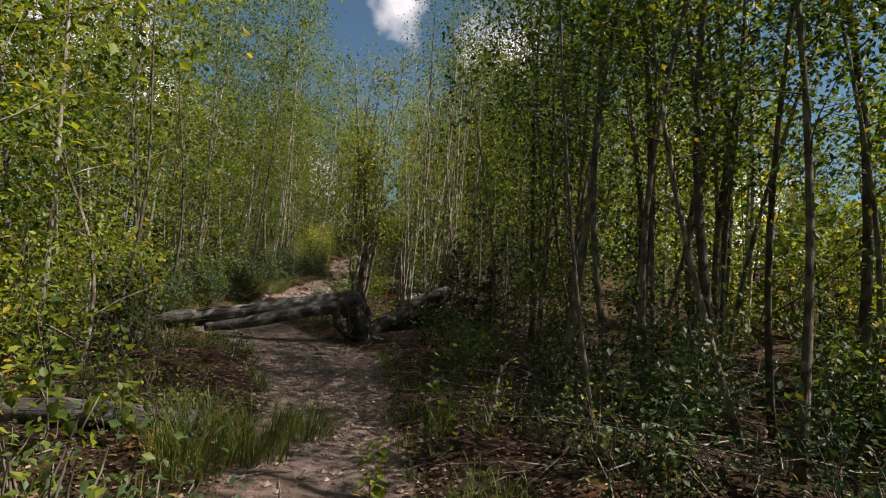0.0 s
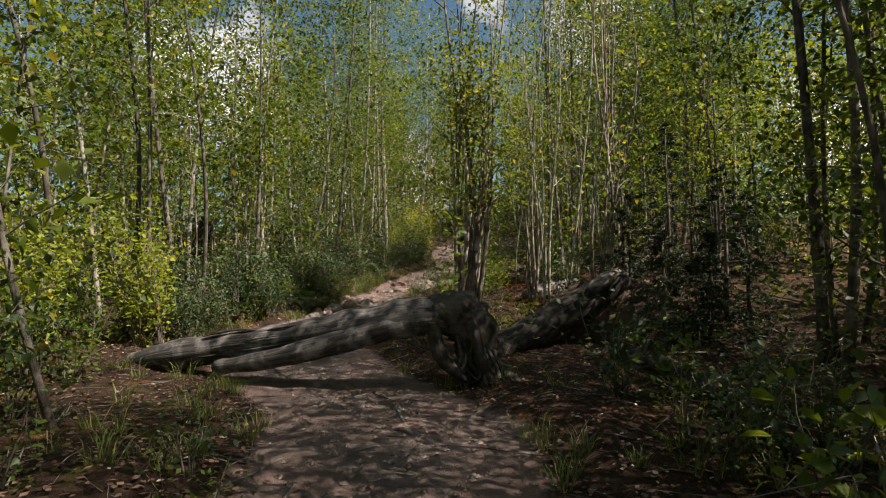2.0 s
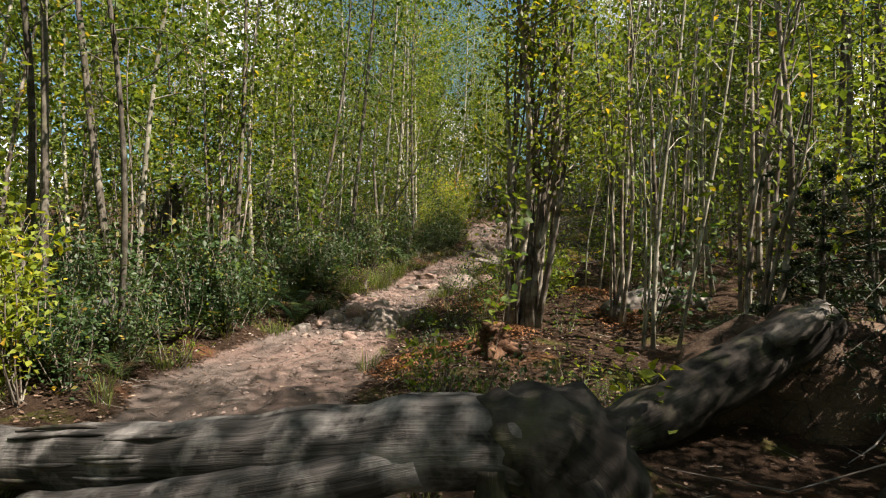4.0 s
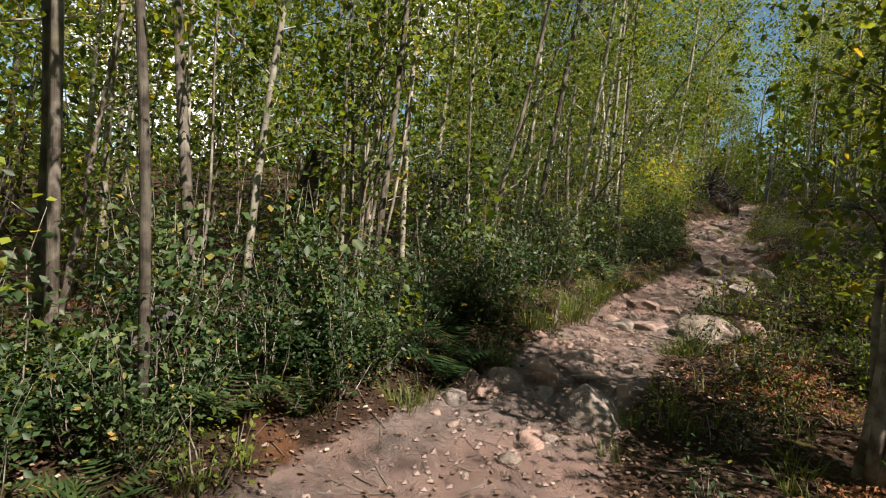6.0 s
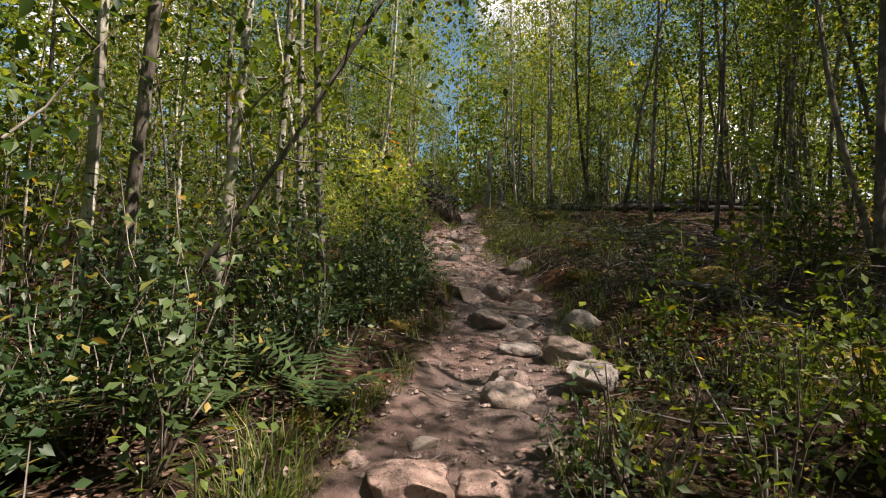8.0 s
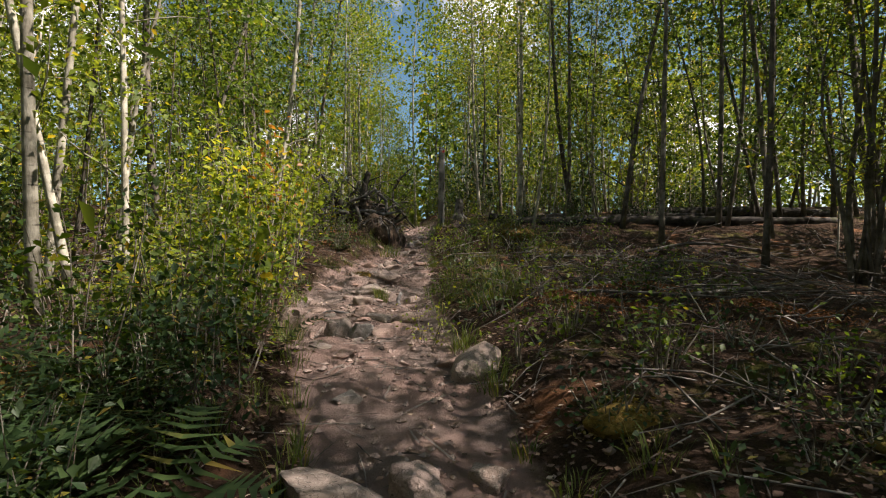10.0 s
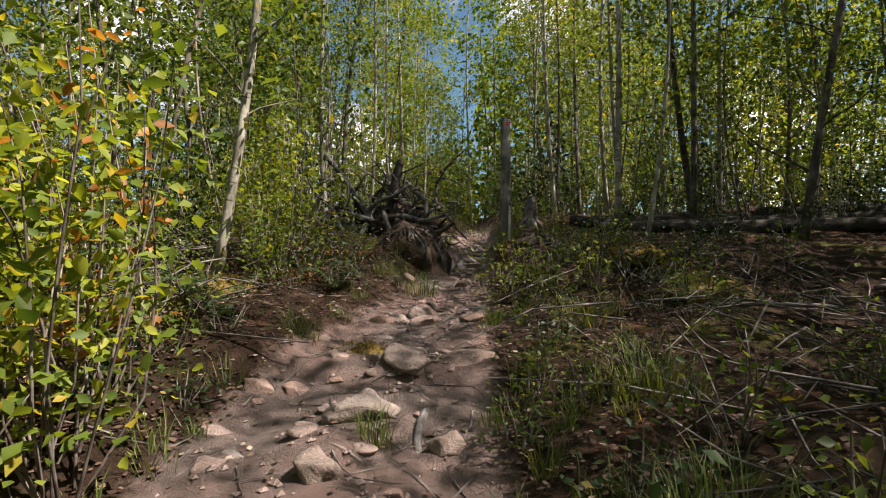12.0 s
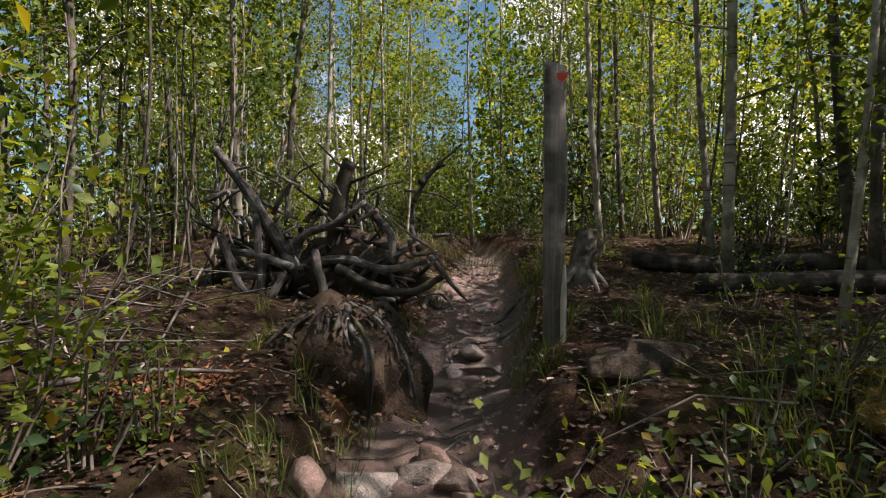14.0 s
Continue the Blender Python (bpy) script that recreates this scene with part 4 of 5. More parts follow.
# ---- waymark post ----
def waymark(x, y, top):
    e = tagged(new("waymark_post"), "weathered grey timber trail post with a small red mark", "post")
    z = hz(x, y) - 0.12
    rng = random.Random(12)
    T = Tubes()
    pts = [(x + 0.004 * math.sin(i * 0.9), y + 0.003 * math.cos(i), z + (top - z) * i / 14) for i in range(15)]
    T.add(pts, [0.078 * rng.uniform(0.97, 1.03) for _ in pts], 12, 0.08, rng)
    for i, v in enumerate(T.v):
        c = Vector(pts[i // 12])
        d = v - c
        m = max(abs(d.x), abs(d.y)) / max(1e-6, d.length)
        v.x, v.y = c.x + d.x / m * 0.82, c.y + d.y / m * 0.82
        if i // 12 == 14:
            v.z += -0.35 * d.x - 0.15 * d.y
    part("timber", T.mesh("timber", M_POST), e)
    # pale strip low on the right: a streak of sunlight put in as colour
    part("bare_strip", limb_mesh("bare_strip", [(x + 0.045, y - 0.082, z + 0.12), (x + 0.05, y - 0.086, z + 0.35), (x + 0.055, y - 0.082, z + 0.58)], [0.012, 0.02, 0.008], M_LIT_STREAK, 8, 0.1, 3), e, "pale raised strip standing in for a streak of sunlight")
    bm = bmesh.new()
    vs = [bm.verts.new((x + a, y - 0.083, top + b)) for a, b in ((0.0, -0.06), (0.065, -0.055), (0.06, -0.085), (0.03, -0.112), (0.005, -0.095))]
    face = bm.faces.new(vs)
    r = bmesh.ops.extrude_face_region(bm, geom=[face])
    for v in r["geom"]:
        if isinstance(v, bmesh.types.BMVert):
            v.co.y -= 0.008
    bmesh.ops.recalc_face_normals(bm, faces=bm.faces)
    me = bpy.data.meshes.new("red_mark")
    bm.to_mesh(me)
    bm.free()
    me.materials.append(M_REDMARK)
    part("red_mark", me, e, "small red painted trail mark")


M_POST = wood_mat("post_wood", (0.05, 0.046, 0.042), (0.17, 0.16, 0.145), (0.26, 0.245, 0.22), stretch=(1.3, 34))
# near-white wood tone that paints the sunlit streak on the post
M_LIT_STREAK = wood_mat("lit_streak_wood", (0.3, 0.28, 0.25), (0.48, 0.46, 0.42), (0.6, 0.58, 0.54))
M_REDMARK, _n, _l, _b = node_mat("red_mark_paint")
_tc = _n.new("ShaderNodeTexCoord").outputs["Object"]
_l.new(blend(_n, _l, ramp(_n, _l, noise_node(_n, _l, _tc, 60, 4), 0.4, 0.7), (0.62, 0.03, 0.02), (0.38, 0.03, 0.02)), _b.inputs["Base Color"])
waymark(-4.6, 31.4, 4.96)


# ---- stones ----
def stone(x, y, w, d, h, seed, mat=M_STONE, sink=0.35, yaw=0, label="", fine=4, name="rock", group="stones in the trail"):
    rng = random.Random(seed)
    bm = bmesh.new()
    bmesh.ops.create_icosphere(bm, subdivisions=fine, radius=1)
    cuts = []
    for _ in range(12):
        c = Vector((rng.gauss(0, 1), rng.gauss(0, 1), rng.gauss(0.2, 0.8))).normalized()
        cuts.append((c, rng.uniform(0.42, 0.8)))
    off = Vector((seed * 3.1, seed * 1.7, 0))
    for v in bm.verts:
        for c, t in cuts:
            s = v.co.dot(c)
            if s > t:
                v.co -= c * (s - t) * 0.96
        v.co *= 1.18 + 0.20 * noise.noise(v.co * 1.6 + off) + 0.09 * noise.noise(v.co * 4 + off) - 0.09 * abs(noise.noise(v.co * 7 + off)) + 0.03 * noise.noise(v.co * 16 + off)
        v.co = Vector((v.co.x * w / 2, v.co.y * d / 2, v.co.z * h / 2))
    me = bpy.data.meshes.new(name)
    bm.to_mesh(me)
    bm.free()
    me.materials.append(mat)
    me.polygons.foreach_set("use_smooth", [True] * len(me.polygons))
    ob = new(name, me)
    ob.matrix_basis = pose(x, y, hz(x, y) + h * (0.5 - sink), rng.uniform(-8, 8), rng.uniform(-8, 8), yaw)
    return tagged(ob, label or ("rough grey granite stone set in the trodden earth" if mat is M_STONE else "pinkish granite stone set in the trodden earth"), "rock", group)


G, P = M_STONE, M_STONE_PINK
STONES = [
    (-4.42, 14.75, 0.50, 0.42, 0.46, G, 0.28), (-4.98, 15.15, 0.36, 0.34, 0.44, P, 0.3), (-5.22, 14.9, 0.40, 0.34, 0.32, G, 0.3),
    (-5.42, 14.35, 0.26, 0.24, 0.28, G, 0.3), (-5.25, 14.62, 0.28, 0.3, 0.24, P, 0.35), (-4.9, 15.95, 0.55, 0.45, 0.26, P, 0.45),
    (-4.65, 15.6, 0.4, 0.3, 0.2, P, 0.5), (-3.95, 17.4, 0.62, 0.55, 0.5, G, 0.3), (-3.55, 17.62, 0.55, 0.3, 0.3, P, 0.4)]
STONES += [
    (-4.65, 17.45, 0.5, 0.42, 0.22, P, 0.5), (-4.92, 17.35, 0.36, 0.3, 0.26, G, 0.4), (-4.9, 18.3, 0.5, 0.42, 0.3, P, 0.45),
    (-4.55, 18.35, 0.36, 0.34, 0.22, P, 0.45), (-4.25, 18.65, 0.16, 0.14, 0.14, G, 0.3), (-3.85, 19.55, 0.5, 0.45, 0.42, G, 0.3),
    (-3.72, 20.95, 0.32, 0.3, 0.3, G, 0.32), (-4.32, 20.35, 0.34, 0.3, 0.2, G, 0.4), (-3.9, 20.1, 0.42, 0.4, 0.34, G, 0.35)]
STONES += [
    (-4.15, 22.1, 0.4, 0.34, 0.24, G, 0.45), (-4.85, 22.35, 0.62, 0.42, 0.36, G, 0.35), (-4.45, 22.4, 0.3, 0.28, 0.34, P, 0.3),
    (-4.12, 23.95, 0.62, 0.5, 0.44, G, 0.35), (-4.6, 21.3, 0.5, 0.4, 0.2, G, 0.5), (-4.2, 21.4, 0.45, 0.4, 0.18, G, 0.5),
    (-5.3, 25.95, 0.26, 0.24, 0.22, P, 0.4), (-5.15, 25.05, 0.26, 0.24, 0.3, G, 0.35), (-5.42, 25.1, 0.28, 0.24, 0.32, G, 0.35)]
STONES += [
    (-4.92, 25.05, 0.28, 0.24, 0.26, P, 0.4), (-5.85, 25.1, 0.3, 0.26, 0.5, G, 0.3), (-5.05, 25.6, 0.3, 0.25, 0.2, G, 0.4),
    (-5.35, 27.1, 0.62, 0.34, 0.26, G, 0.45), (-4.82, 27.85, 0.44, 0.36, 0.24, P, 0.4), (-5.2, 27.75, 0.5, 0.3, 0.2, P, 0.5),
    (-5.25, 30.75, 0.3, 0.24, 0.16, G, 0.4), (-5.55, 30.6, 0.36, 0.3, 0.2, G, 0.5), (-5.08, 30.6, 0.2, 0.2, 0.18, P, 0.35)]
STONES += [
    (-5.25, 33.05, 0.6, 0.3, 0.2, P, 0.5), (-4.9, 33.15, 0.36, 0.26, 0.18, G, 0.5),
    (-5.35, 32.0, 0.4, 0.26, 0.14, P, 0.5), (-5.1, 32.3, 0.36, 0.24, 0.14, G, 0.5), (-4.05, 31.1, 1.2, 0.42, 0.32, M_MOUND, 0.6),
    (-5.2, 34.6, 0.4, 0.3, 0.18, G, 0.5), (-4.9, 28.9, 0.3, 0.24, 0.16, P, 0.5)]
for k, (x, y, w, d, h, mt, sink) in enumerate(STONES):
    stone(x, y, w * 1.1, d * 1.1, h * 0.9, 100 + k, mt, min(0.75, sink + 0.1), 37 * k)


rk = random.Random(88)
for k in range(112):
    y = rk.uniform(13.6, 19.8) if k < 40 else rk.uniform(20, 34) if k < 78 else rk.uniform(23.8, 28.6)
    hw = float(np.interp(y, TRAIL_Y, TRAIL_W))
    x = float(trail_x(y)) + rk.uniform(-1.0, 1.0) * (hw + 0.1)
    w = rk.uniform(0.09, 0.26) if rk.random() < 0.75 else rk.uniform(0.26, 0.42)
    stone(x, y, w, w * rk.uniform(0.6, 0.95), w * rk.uniform(0.4, 0.75) * (0.7 if k >= 78 else 1), 500 + k, rk.choice((G, P, P)), rk.uniform(0.42, 0.62) + (0.08 if k >= 78 else 0), rk.uniform(0, 360), fine=3)


# pebbles and clods strewn over the trail
def strewn(name, count, ylo, yhi, spread, build, mat, label, category, seed):
    rng = random.Random(seed)
    V, F, UV = [], [], []
    for _ in range(count):
        y = rng.uniform(ylo, yhi)
        x = float(trail_x(y)) + rng.gauss(0, spread)
        v, f = build(rng, x, y)
        b = len(V)
        V += v
        F += [tuple(i + b for i in q) for q in f]
    me = mesh_of(name, V, F, mat, [(v[0], v[1]) for v in V], flat=True)
    return tagged(new(name, me), label, category, kind="stuff")


def pebble(rng, x, y):
    r = rng.uniform(0.008, 0.035)
    z = hz(x, y) + r * 0.2
    k = [rng.uniform(0.6, 1.2) for _ in range(6)]
    v = [(x + r * k[0], y, z), (x, y + r * k[1], z), (x - r * k[2], y, z), (x, y - r * k[3], z), (x + r * 0.2, y, z + r * 0.7 * k[4]), (x, y, z - r)]
    return v, [(0, 1, 4), (1, 2, 4), (2, 3, 4), (3, 0, 4), (1, 0, 5), (2, 1, 5), (3, 2, 5), (0, 3, 5)]


strewn("pebbles", 3600, 0, 37, 0.5, pebble, M_STONE_PINK, "small stones strewn over the trodden earth", "pebbles", 3)


def twig(rng, x, y, long=(0.08, 0.5), thick=(0.002, 0.006), lift=0.0):
    a, n = rng.uniform(0, 6.28), rng.uniform(*long)
    r = rng.uniform(*thick)
    p = [(x, y), (x + math.cos(a) * n * 0.5 + rng.uniform(-0.04, 0.04) * n, y + math.sin(a) * n * 0.5), (x + math.cos(a) * n, y + math.sin(a) * n)]
    up = [0.006 + rng.random() * lift for _ in range(3)]
    v, f = [], []
    for i, (px, py) in enumerate(p):
        z = hz(px, py) + up[i] + r
        rr = r * (1, 0.85, 0.4)[i]
        for k in range(3):
            b = 2.09 * k
            v.append((px - math.sin(a) * math.cos(b) * rr, py + math.cos(a) * math.cos(b) * rr, z + math.sin(b) * rr))
    for i in range(2):
        for k in range(3):
            q = i * 3 + k
            w = i * 3 + (k + 1) % 3
            f.append((q, w, w + 3, q + 3))
    return v, f


strewn("fallen_twigs", 3200, 0, 38, 2.6, twig, M_TWIG, "dry twigs strewn over the forest floor", "twigs", 4)


# dead brush on the open ground by the upper trail
def brush(name, count, x0, x1, y0, y1, seed, long, thick, lift, label):
    rng = random.Random(seed)
    V, F = [], []
    for _ in range(count):
        x, y = rng.uniform(x0, x1), rng.uniform(y0, y1)
        if trail_off(x, y) < 0.8:
            continue
        v, f = twig(rng, x, y, long, thick, lift)
        b = len(V)
        V += v
        F += [tuple(i + b for i in q) for q in f]
    me = mesh_of(name, V, F, M_TWIG, [(v[0], v[1]) for v in V])
    tagged(new(name, me), label, "brushwood", kind="stuff")


brush("brushwood", 430, -3.9, 2.6, 24.5, 30.6, 11, (0.3, 1.5), (0.003, 0.010), 0.26, "heaped dead grey branches and brushwood")
brush("brushwood", 300, -3.4, 1.5, 18, 24.5, 12, (0.25, 1.0), (0.003, 0.010), 0.25, "dead grey branches lying in the litter")
brush("brushwood", 260, -10.5, -7.0, 27, 32, 13, (0.4, 1.8), (0.004, 0.012), 0.35, "grey dead brush heaped behind a birch")
brush("brushwood", 260, 0.2, 5, 3, 12, 14, (0.3, 1.5), (0.003, 0.010), 0.3, "dark dead branches under the alders")
for k, (x0, y0, x1, y1, r, u) in enumerate(((-2.5, 27.05, -1.2, 27.1, 0.026, 0.16), (-2.75, 29.0, -1.3, 28.2, 0.02, 0.2), (-1.9, 25.6, -0.2, 26.5, 0.03, 0.15),
                                            (-1.5, 28.6, -0.1, 26.2, 0.022, 0.25), (-3.0, 26.0, -1.6, 25.2, 0.018, 0.1), (-1.0, 29.8, 0.8, 29.4, 0.03, 0.2),
                                            (-7.2, 30.4, -6.3, 30.8, 0.02, 0.08), (-8.6, 29.4, -7.6, 29.1, 0.03, 0.2), (-2.6, 21.9, -1.9, 20.7, 0.035, 0.06))):
    b = tagged(new("fallen_branch"), "long grey dead branch lying on the brush", "branch", "fallen branches")
    part("branch", limb_mesh("branch", [on_ground(x0, y0, u * 0.4), on_ground((x0 + x1) / 2, (y0 + y1) / 2 + 0.08, u), on_ground(x1, y1, u * 0.7)], [r, r * 0.85, r * 0.4], M_TWIG, 8, 0.08, 200 + k), b)

# exposed roots across the trail
for k, (a, b, c, r) in enumerate((((-3.65, 16.6), (-3.5, 16.1), (-3.42, 15.5), 0.035), ((-2.0, 8.5), (-1.7, 8.35), (-1.45, 8.2), 0.022), ((-2.1, 9.0), (-1.9, 8.7), (-1.75, 8.55), 0.018),
                                  ((-5.0, 27.3), (-5.0, 26.9), (-4.85, 26.5), 0.03), ((-5.9, 25.9), (-5.5, 26.0), (-5.1, 26.1), 0.02), ((-5.5, 29.6), (-5.2, 29.5), (-4.8, 29.6), 0.022),
                                  ((-5.4, 33.0), (-5.0, 32.9), (-4.7, 33.0), 0.03), ((-5.5, 34.0), (-5.0, 33.8), (-4.6, 33.9), 0.025), ((-6.2, 24.1), (-6.05, 24.6), (-6.1, 25.0), 0.02))):
    e = tagged(new("exposed_root"), "bare brown root crossing the trodden earth", "root", "roots in the trail")
    m2 = ((a[0] + b[0]) / 2, (a[1] + b[1]) / 2 + 0.05)
    part("root", limb_mesh("root", [on_ground(*a, -0.08), on_ground(*m2, r * 0.3), on_ground(*b, r * 0.1), on_ground(*c, -0.07)], [r * 0.5, r * 0.85, r * 0.8, r * 0.4], M_DEAD, 8, 0.15, 300 + k), e)


# ---- undergrowth ----
def shrub_kind(seed, tall, stems, leaf_n, leaf_size, bark, leaf, spread=0.5, slim=0.6, oval=False):
    rng, nrg = random.Random(seed), np.random.default_rng(seed)
    t, cs = Tubes(), []
    for k in range(stems):
        a = rng.uniform(0, 6.28)
        tip = Vector((math.cos(a) * spread * rng.uniform(0.3, 1), math.sin(a) * spread * rng.uniform(0.3, 1), tall * rng.uniform(0.55, 1.05)))
        pts = curve_pts((math.cos(a) * 0.04, math.sin(a) * 0.04, -0.06), tip, 0.08 * tall, 5, rng)
        t.add(pts, [0.007, 0.006, 0.005, 0.0035, 0.002], 4, 0, rng, cap=False)
        n = leaf_n // stems
        u = nrg.random(n) ** 0.7 * 3.9
        i = np.clip(u.astype(int), 0, 3)
        arr = np.array([tuple(p) for p in pts])
        c = arr[i] + (arr[i + 1] - arr[i]) * (u - i)[:, None]
        c = c[u > 0.7]
        cs.append(c + nrg.normal(0, 0.09 + 0.05 * spread, c.shape))
    return t.mesh("stems", bark), leaves_mesh("foliage", np.concatenate(cs), leaf_size, leaf, nrg, 0.2, slim, oval)


BUSH = []


def add_bush(name, label, group, stems, foliage):
    BUSH.append([name, label, group, stems, foliage, None])
    return len(BUSH) - 1


def put_bush(k, x, y, yaw=0.0, size=1.0):
    name, label, group, stems, foliage, first = BUSH[k]
    m = pose(x, y, hz(x, y), rb.uniform(-6, 6), rb.uniform(-6, 6), yaw)
    if first is None:
        ob = plant(name, (("twigwork", stems), ("foliage", foliage)), label, "shrub", group)
        ob.matrix_basis = m @ Matrix.Diagonal((size, size, size, 1))
        BUSH[k][5] = ob
        return
    copy_thing(first, m).scale = (size, size, size)


rb = random.Random(21)
# deep and bright shrubs: shade and sun are partly in their leaf colours
deep = [add_bush("leafy_shrub", "deep green leafy shrub beside the trail, darkened for shade", "shrubs beside the trail", *shrub_kind(200 + s, 0.75 + 0.2 * s, 9, 470, 0.056 + 0.007 * s, M_BARK_BROWN, M_LEAF_DEEP, 0.5)) for s in range(4)]
bright = [add_bush("young_shrub", "yellow-green young shrub, leaf colour brightened for sun", "sunlit shrubs", *shrub_kind(220 + s, 1.0 + 0.35 * s, 9, 520, 0.07, M_BARK_BROWN, M_LEAF_YEL, 0.45)) for s in range(3)]
low = [add_bush("low_herb", "low green herb with small leaves", "low herbs", *shrub_kind(240 + s, 0.26 + 0.06 * s, 7, 170, 0.042, M_BARK_BROWN, (M_LEAF_DEEP, M_LEAF, M_LEAF_YEL)[s], 0.24)) for s in range(3)]
broad = [add_bush("broadleaf_sapling", "broad-leaved sapling on a thin stem", "broad-leaved saplings", *shrub_kind(260 + s, 0.8 + 0.45 * s, 3, 70, 0.13, M_BARK_BROWN, (M_LEAF_YEL, M_LEAF)[s], 0.28, 0.72, True)) for s in range(2)]
broad.append(add_bush("broadleaf_sapling", "tall thin sapling with hanging broad leaves", "broad-leaved saplings", *shrub_kind(270, 2.3, 2, 90, 0.11, M_BARK_BROWN, M_LEAF, 0.35, 0.7, True)))
lime = [add_bush("lime_shrub", "lime-yellow leafy bush, leaf colour brightened to look sunlit", "", *shrub_kind(280, 1.9, 12, 900, 0.075, M_BARK_BROWN, M_LEAF_LIME, 0.6, 0.6, True))]
turning = [add_bush("turning_shrub", "tall shrub with orange turning leaves", "", *shrub_kind(290, 2.0, 4, 150, 0.08, M_BARK_BROWN, M_LEAF_ORANGE, 0.4, 0.6, True))]


def bush_ok(x, y, room):
    if 8.6 < y < 11.2 and -6.2 < x < -0.6:
        return False
    if 10.4 < y < 14.6 and -0.6 < x < 2.7:
        return False
    if 30.2 < y < 34.5 and -7.9 < x < -3.4:
        return False
    if 26.6 < y < 30.6 and -8.0 < x < -5.4 and room > 0.2:
        return False
    return float(trail_off(x, y)) > room


def sow(kinds, count, ylo, yhi, olo, ohi, sides, size=(0.75, 1.3), room=0.3, skip=None):
    for _ in range(count):
        y = rb.uniform(ylo, yhi)
        o = float(np.interp(y, TRAIL_Y, TRAIL_W)) + olo + (ohi - olo) * rb.random() ** 1.3
        x = float(trail_x(y)) + rb.choice(sides) * o
        if bush_ok(x, y, room) and not (skip and skip(x, y)):
            put_bush(rb.choice(kinds), x, y, rb.uniform(0, 360), rb.uniform(*size))


open_ground = lambda x, y: 23.5 < y < 33 and x > float(trail_x(y))
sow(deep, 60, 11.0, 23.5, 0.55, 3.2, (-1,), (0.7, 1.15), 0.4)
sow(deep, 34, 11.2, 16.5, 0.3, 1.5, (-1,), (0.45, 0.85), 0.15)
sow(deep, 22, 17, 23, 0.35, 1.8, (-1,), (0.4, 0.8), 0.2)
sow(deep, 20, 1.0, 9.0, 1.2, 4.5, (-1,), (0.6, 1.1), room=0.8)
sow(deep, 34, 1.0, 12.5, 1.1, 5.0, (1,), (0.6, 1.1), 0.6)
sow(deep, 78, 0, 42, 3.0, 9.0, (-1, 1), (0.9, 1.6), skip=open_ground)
sow(bright, 32, 2.5, 9.0, 2.3, 5.0, (-1,), room=0.9)
sow(bright, 30, 22, 32, 1.0, 4.0, (-1,), (0.6, 1.1), 0.7)
sow(bright, 60, 2, 42, 3.0, 9.0, (-1, 1), (0.9, 1.5), skip=open_ground)
sow(low, 180, 0.5, 36, 0.1, 2.6, (-1, 1), (0.7, 1.4), 0.08)
sow(low, 34, 24, 33, 0.3, 3.2, (-1,), (0.7, 1.4), 0.15)
sow(low, 46, 17, 33, 0.2, 4.0, (1,), (0.7, 1.4), 0.1)
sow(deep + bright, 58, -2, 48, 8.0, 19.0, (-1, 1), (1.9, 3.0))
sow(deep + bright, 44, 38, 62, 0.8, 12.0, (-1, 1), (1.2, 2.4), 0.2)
sow(broad, 26, 1.5, 34, 0.7, 3.0, (-1, 1), (0.6, 1.0), 0.5, skip=open_ground)
for k in range(18):
    put_bush(rb.choice((low[1], low[2], low[2], bright[0])), rb.uniform(-3.7, -2.2), rb.uniform(15.4, 19.8), rb.uniform(0, 360), rb.uniform(0.6, 1.2))
for k in range(16):
    put_bush(rb.choice(bright + deep), rb.uniform(-8.2, -2.6), rb.uniform(39.5, 46), rb.uniform(0, 360), rb.uniform(1.0, 1.9))
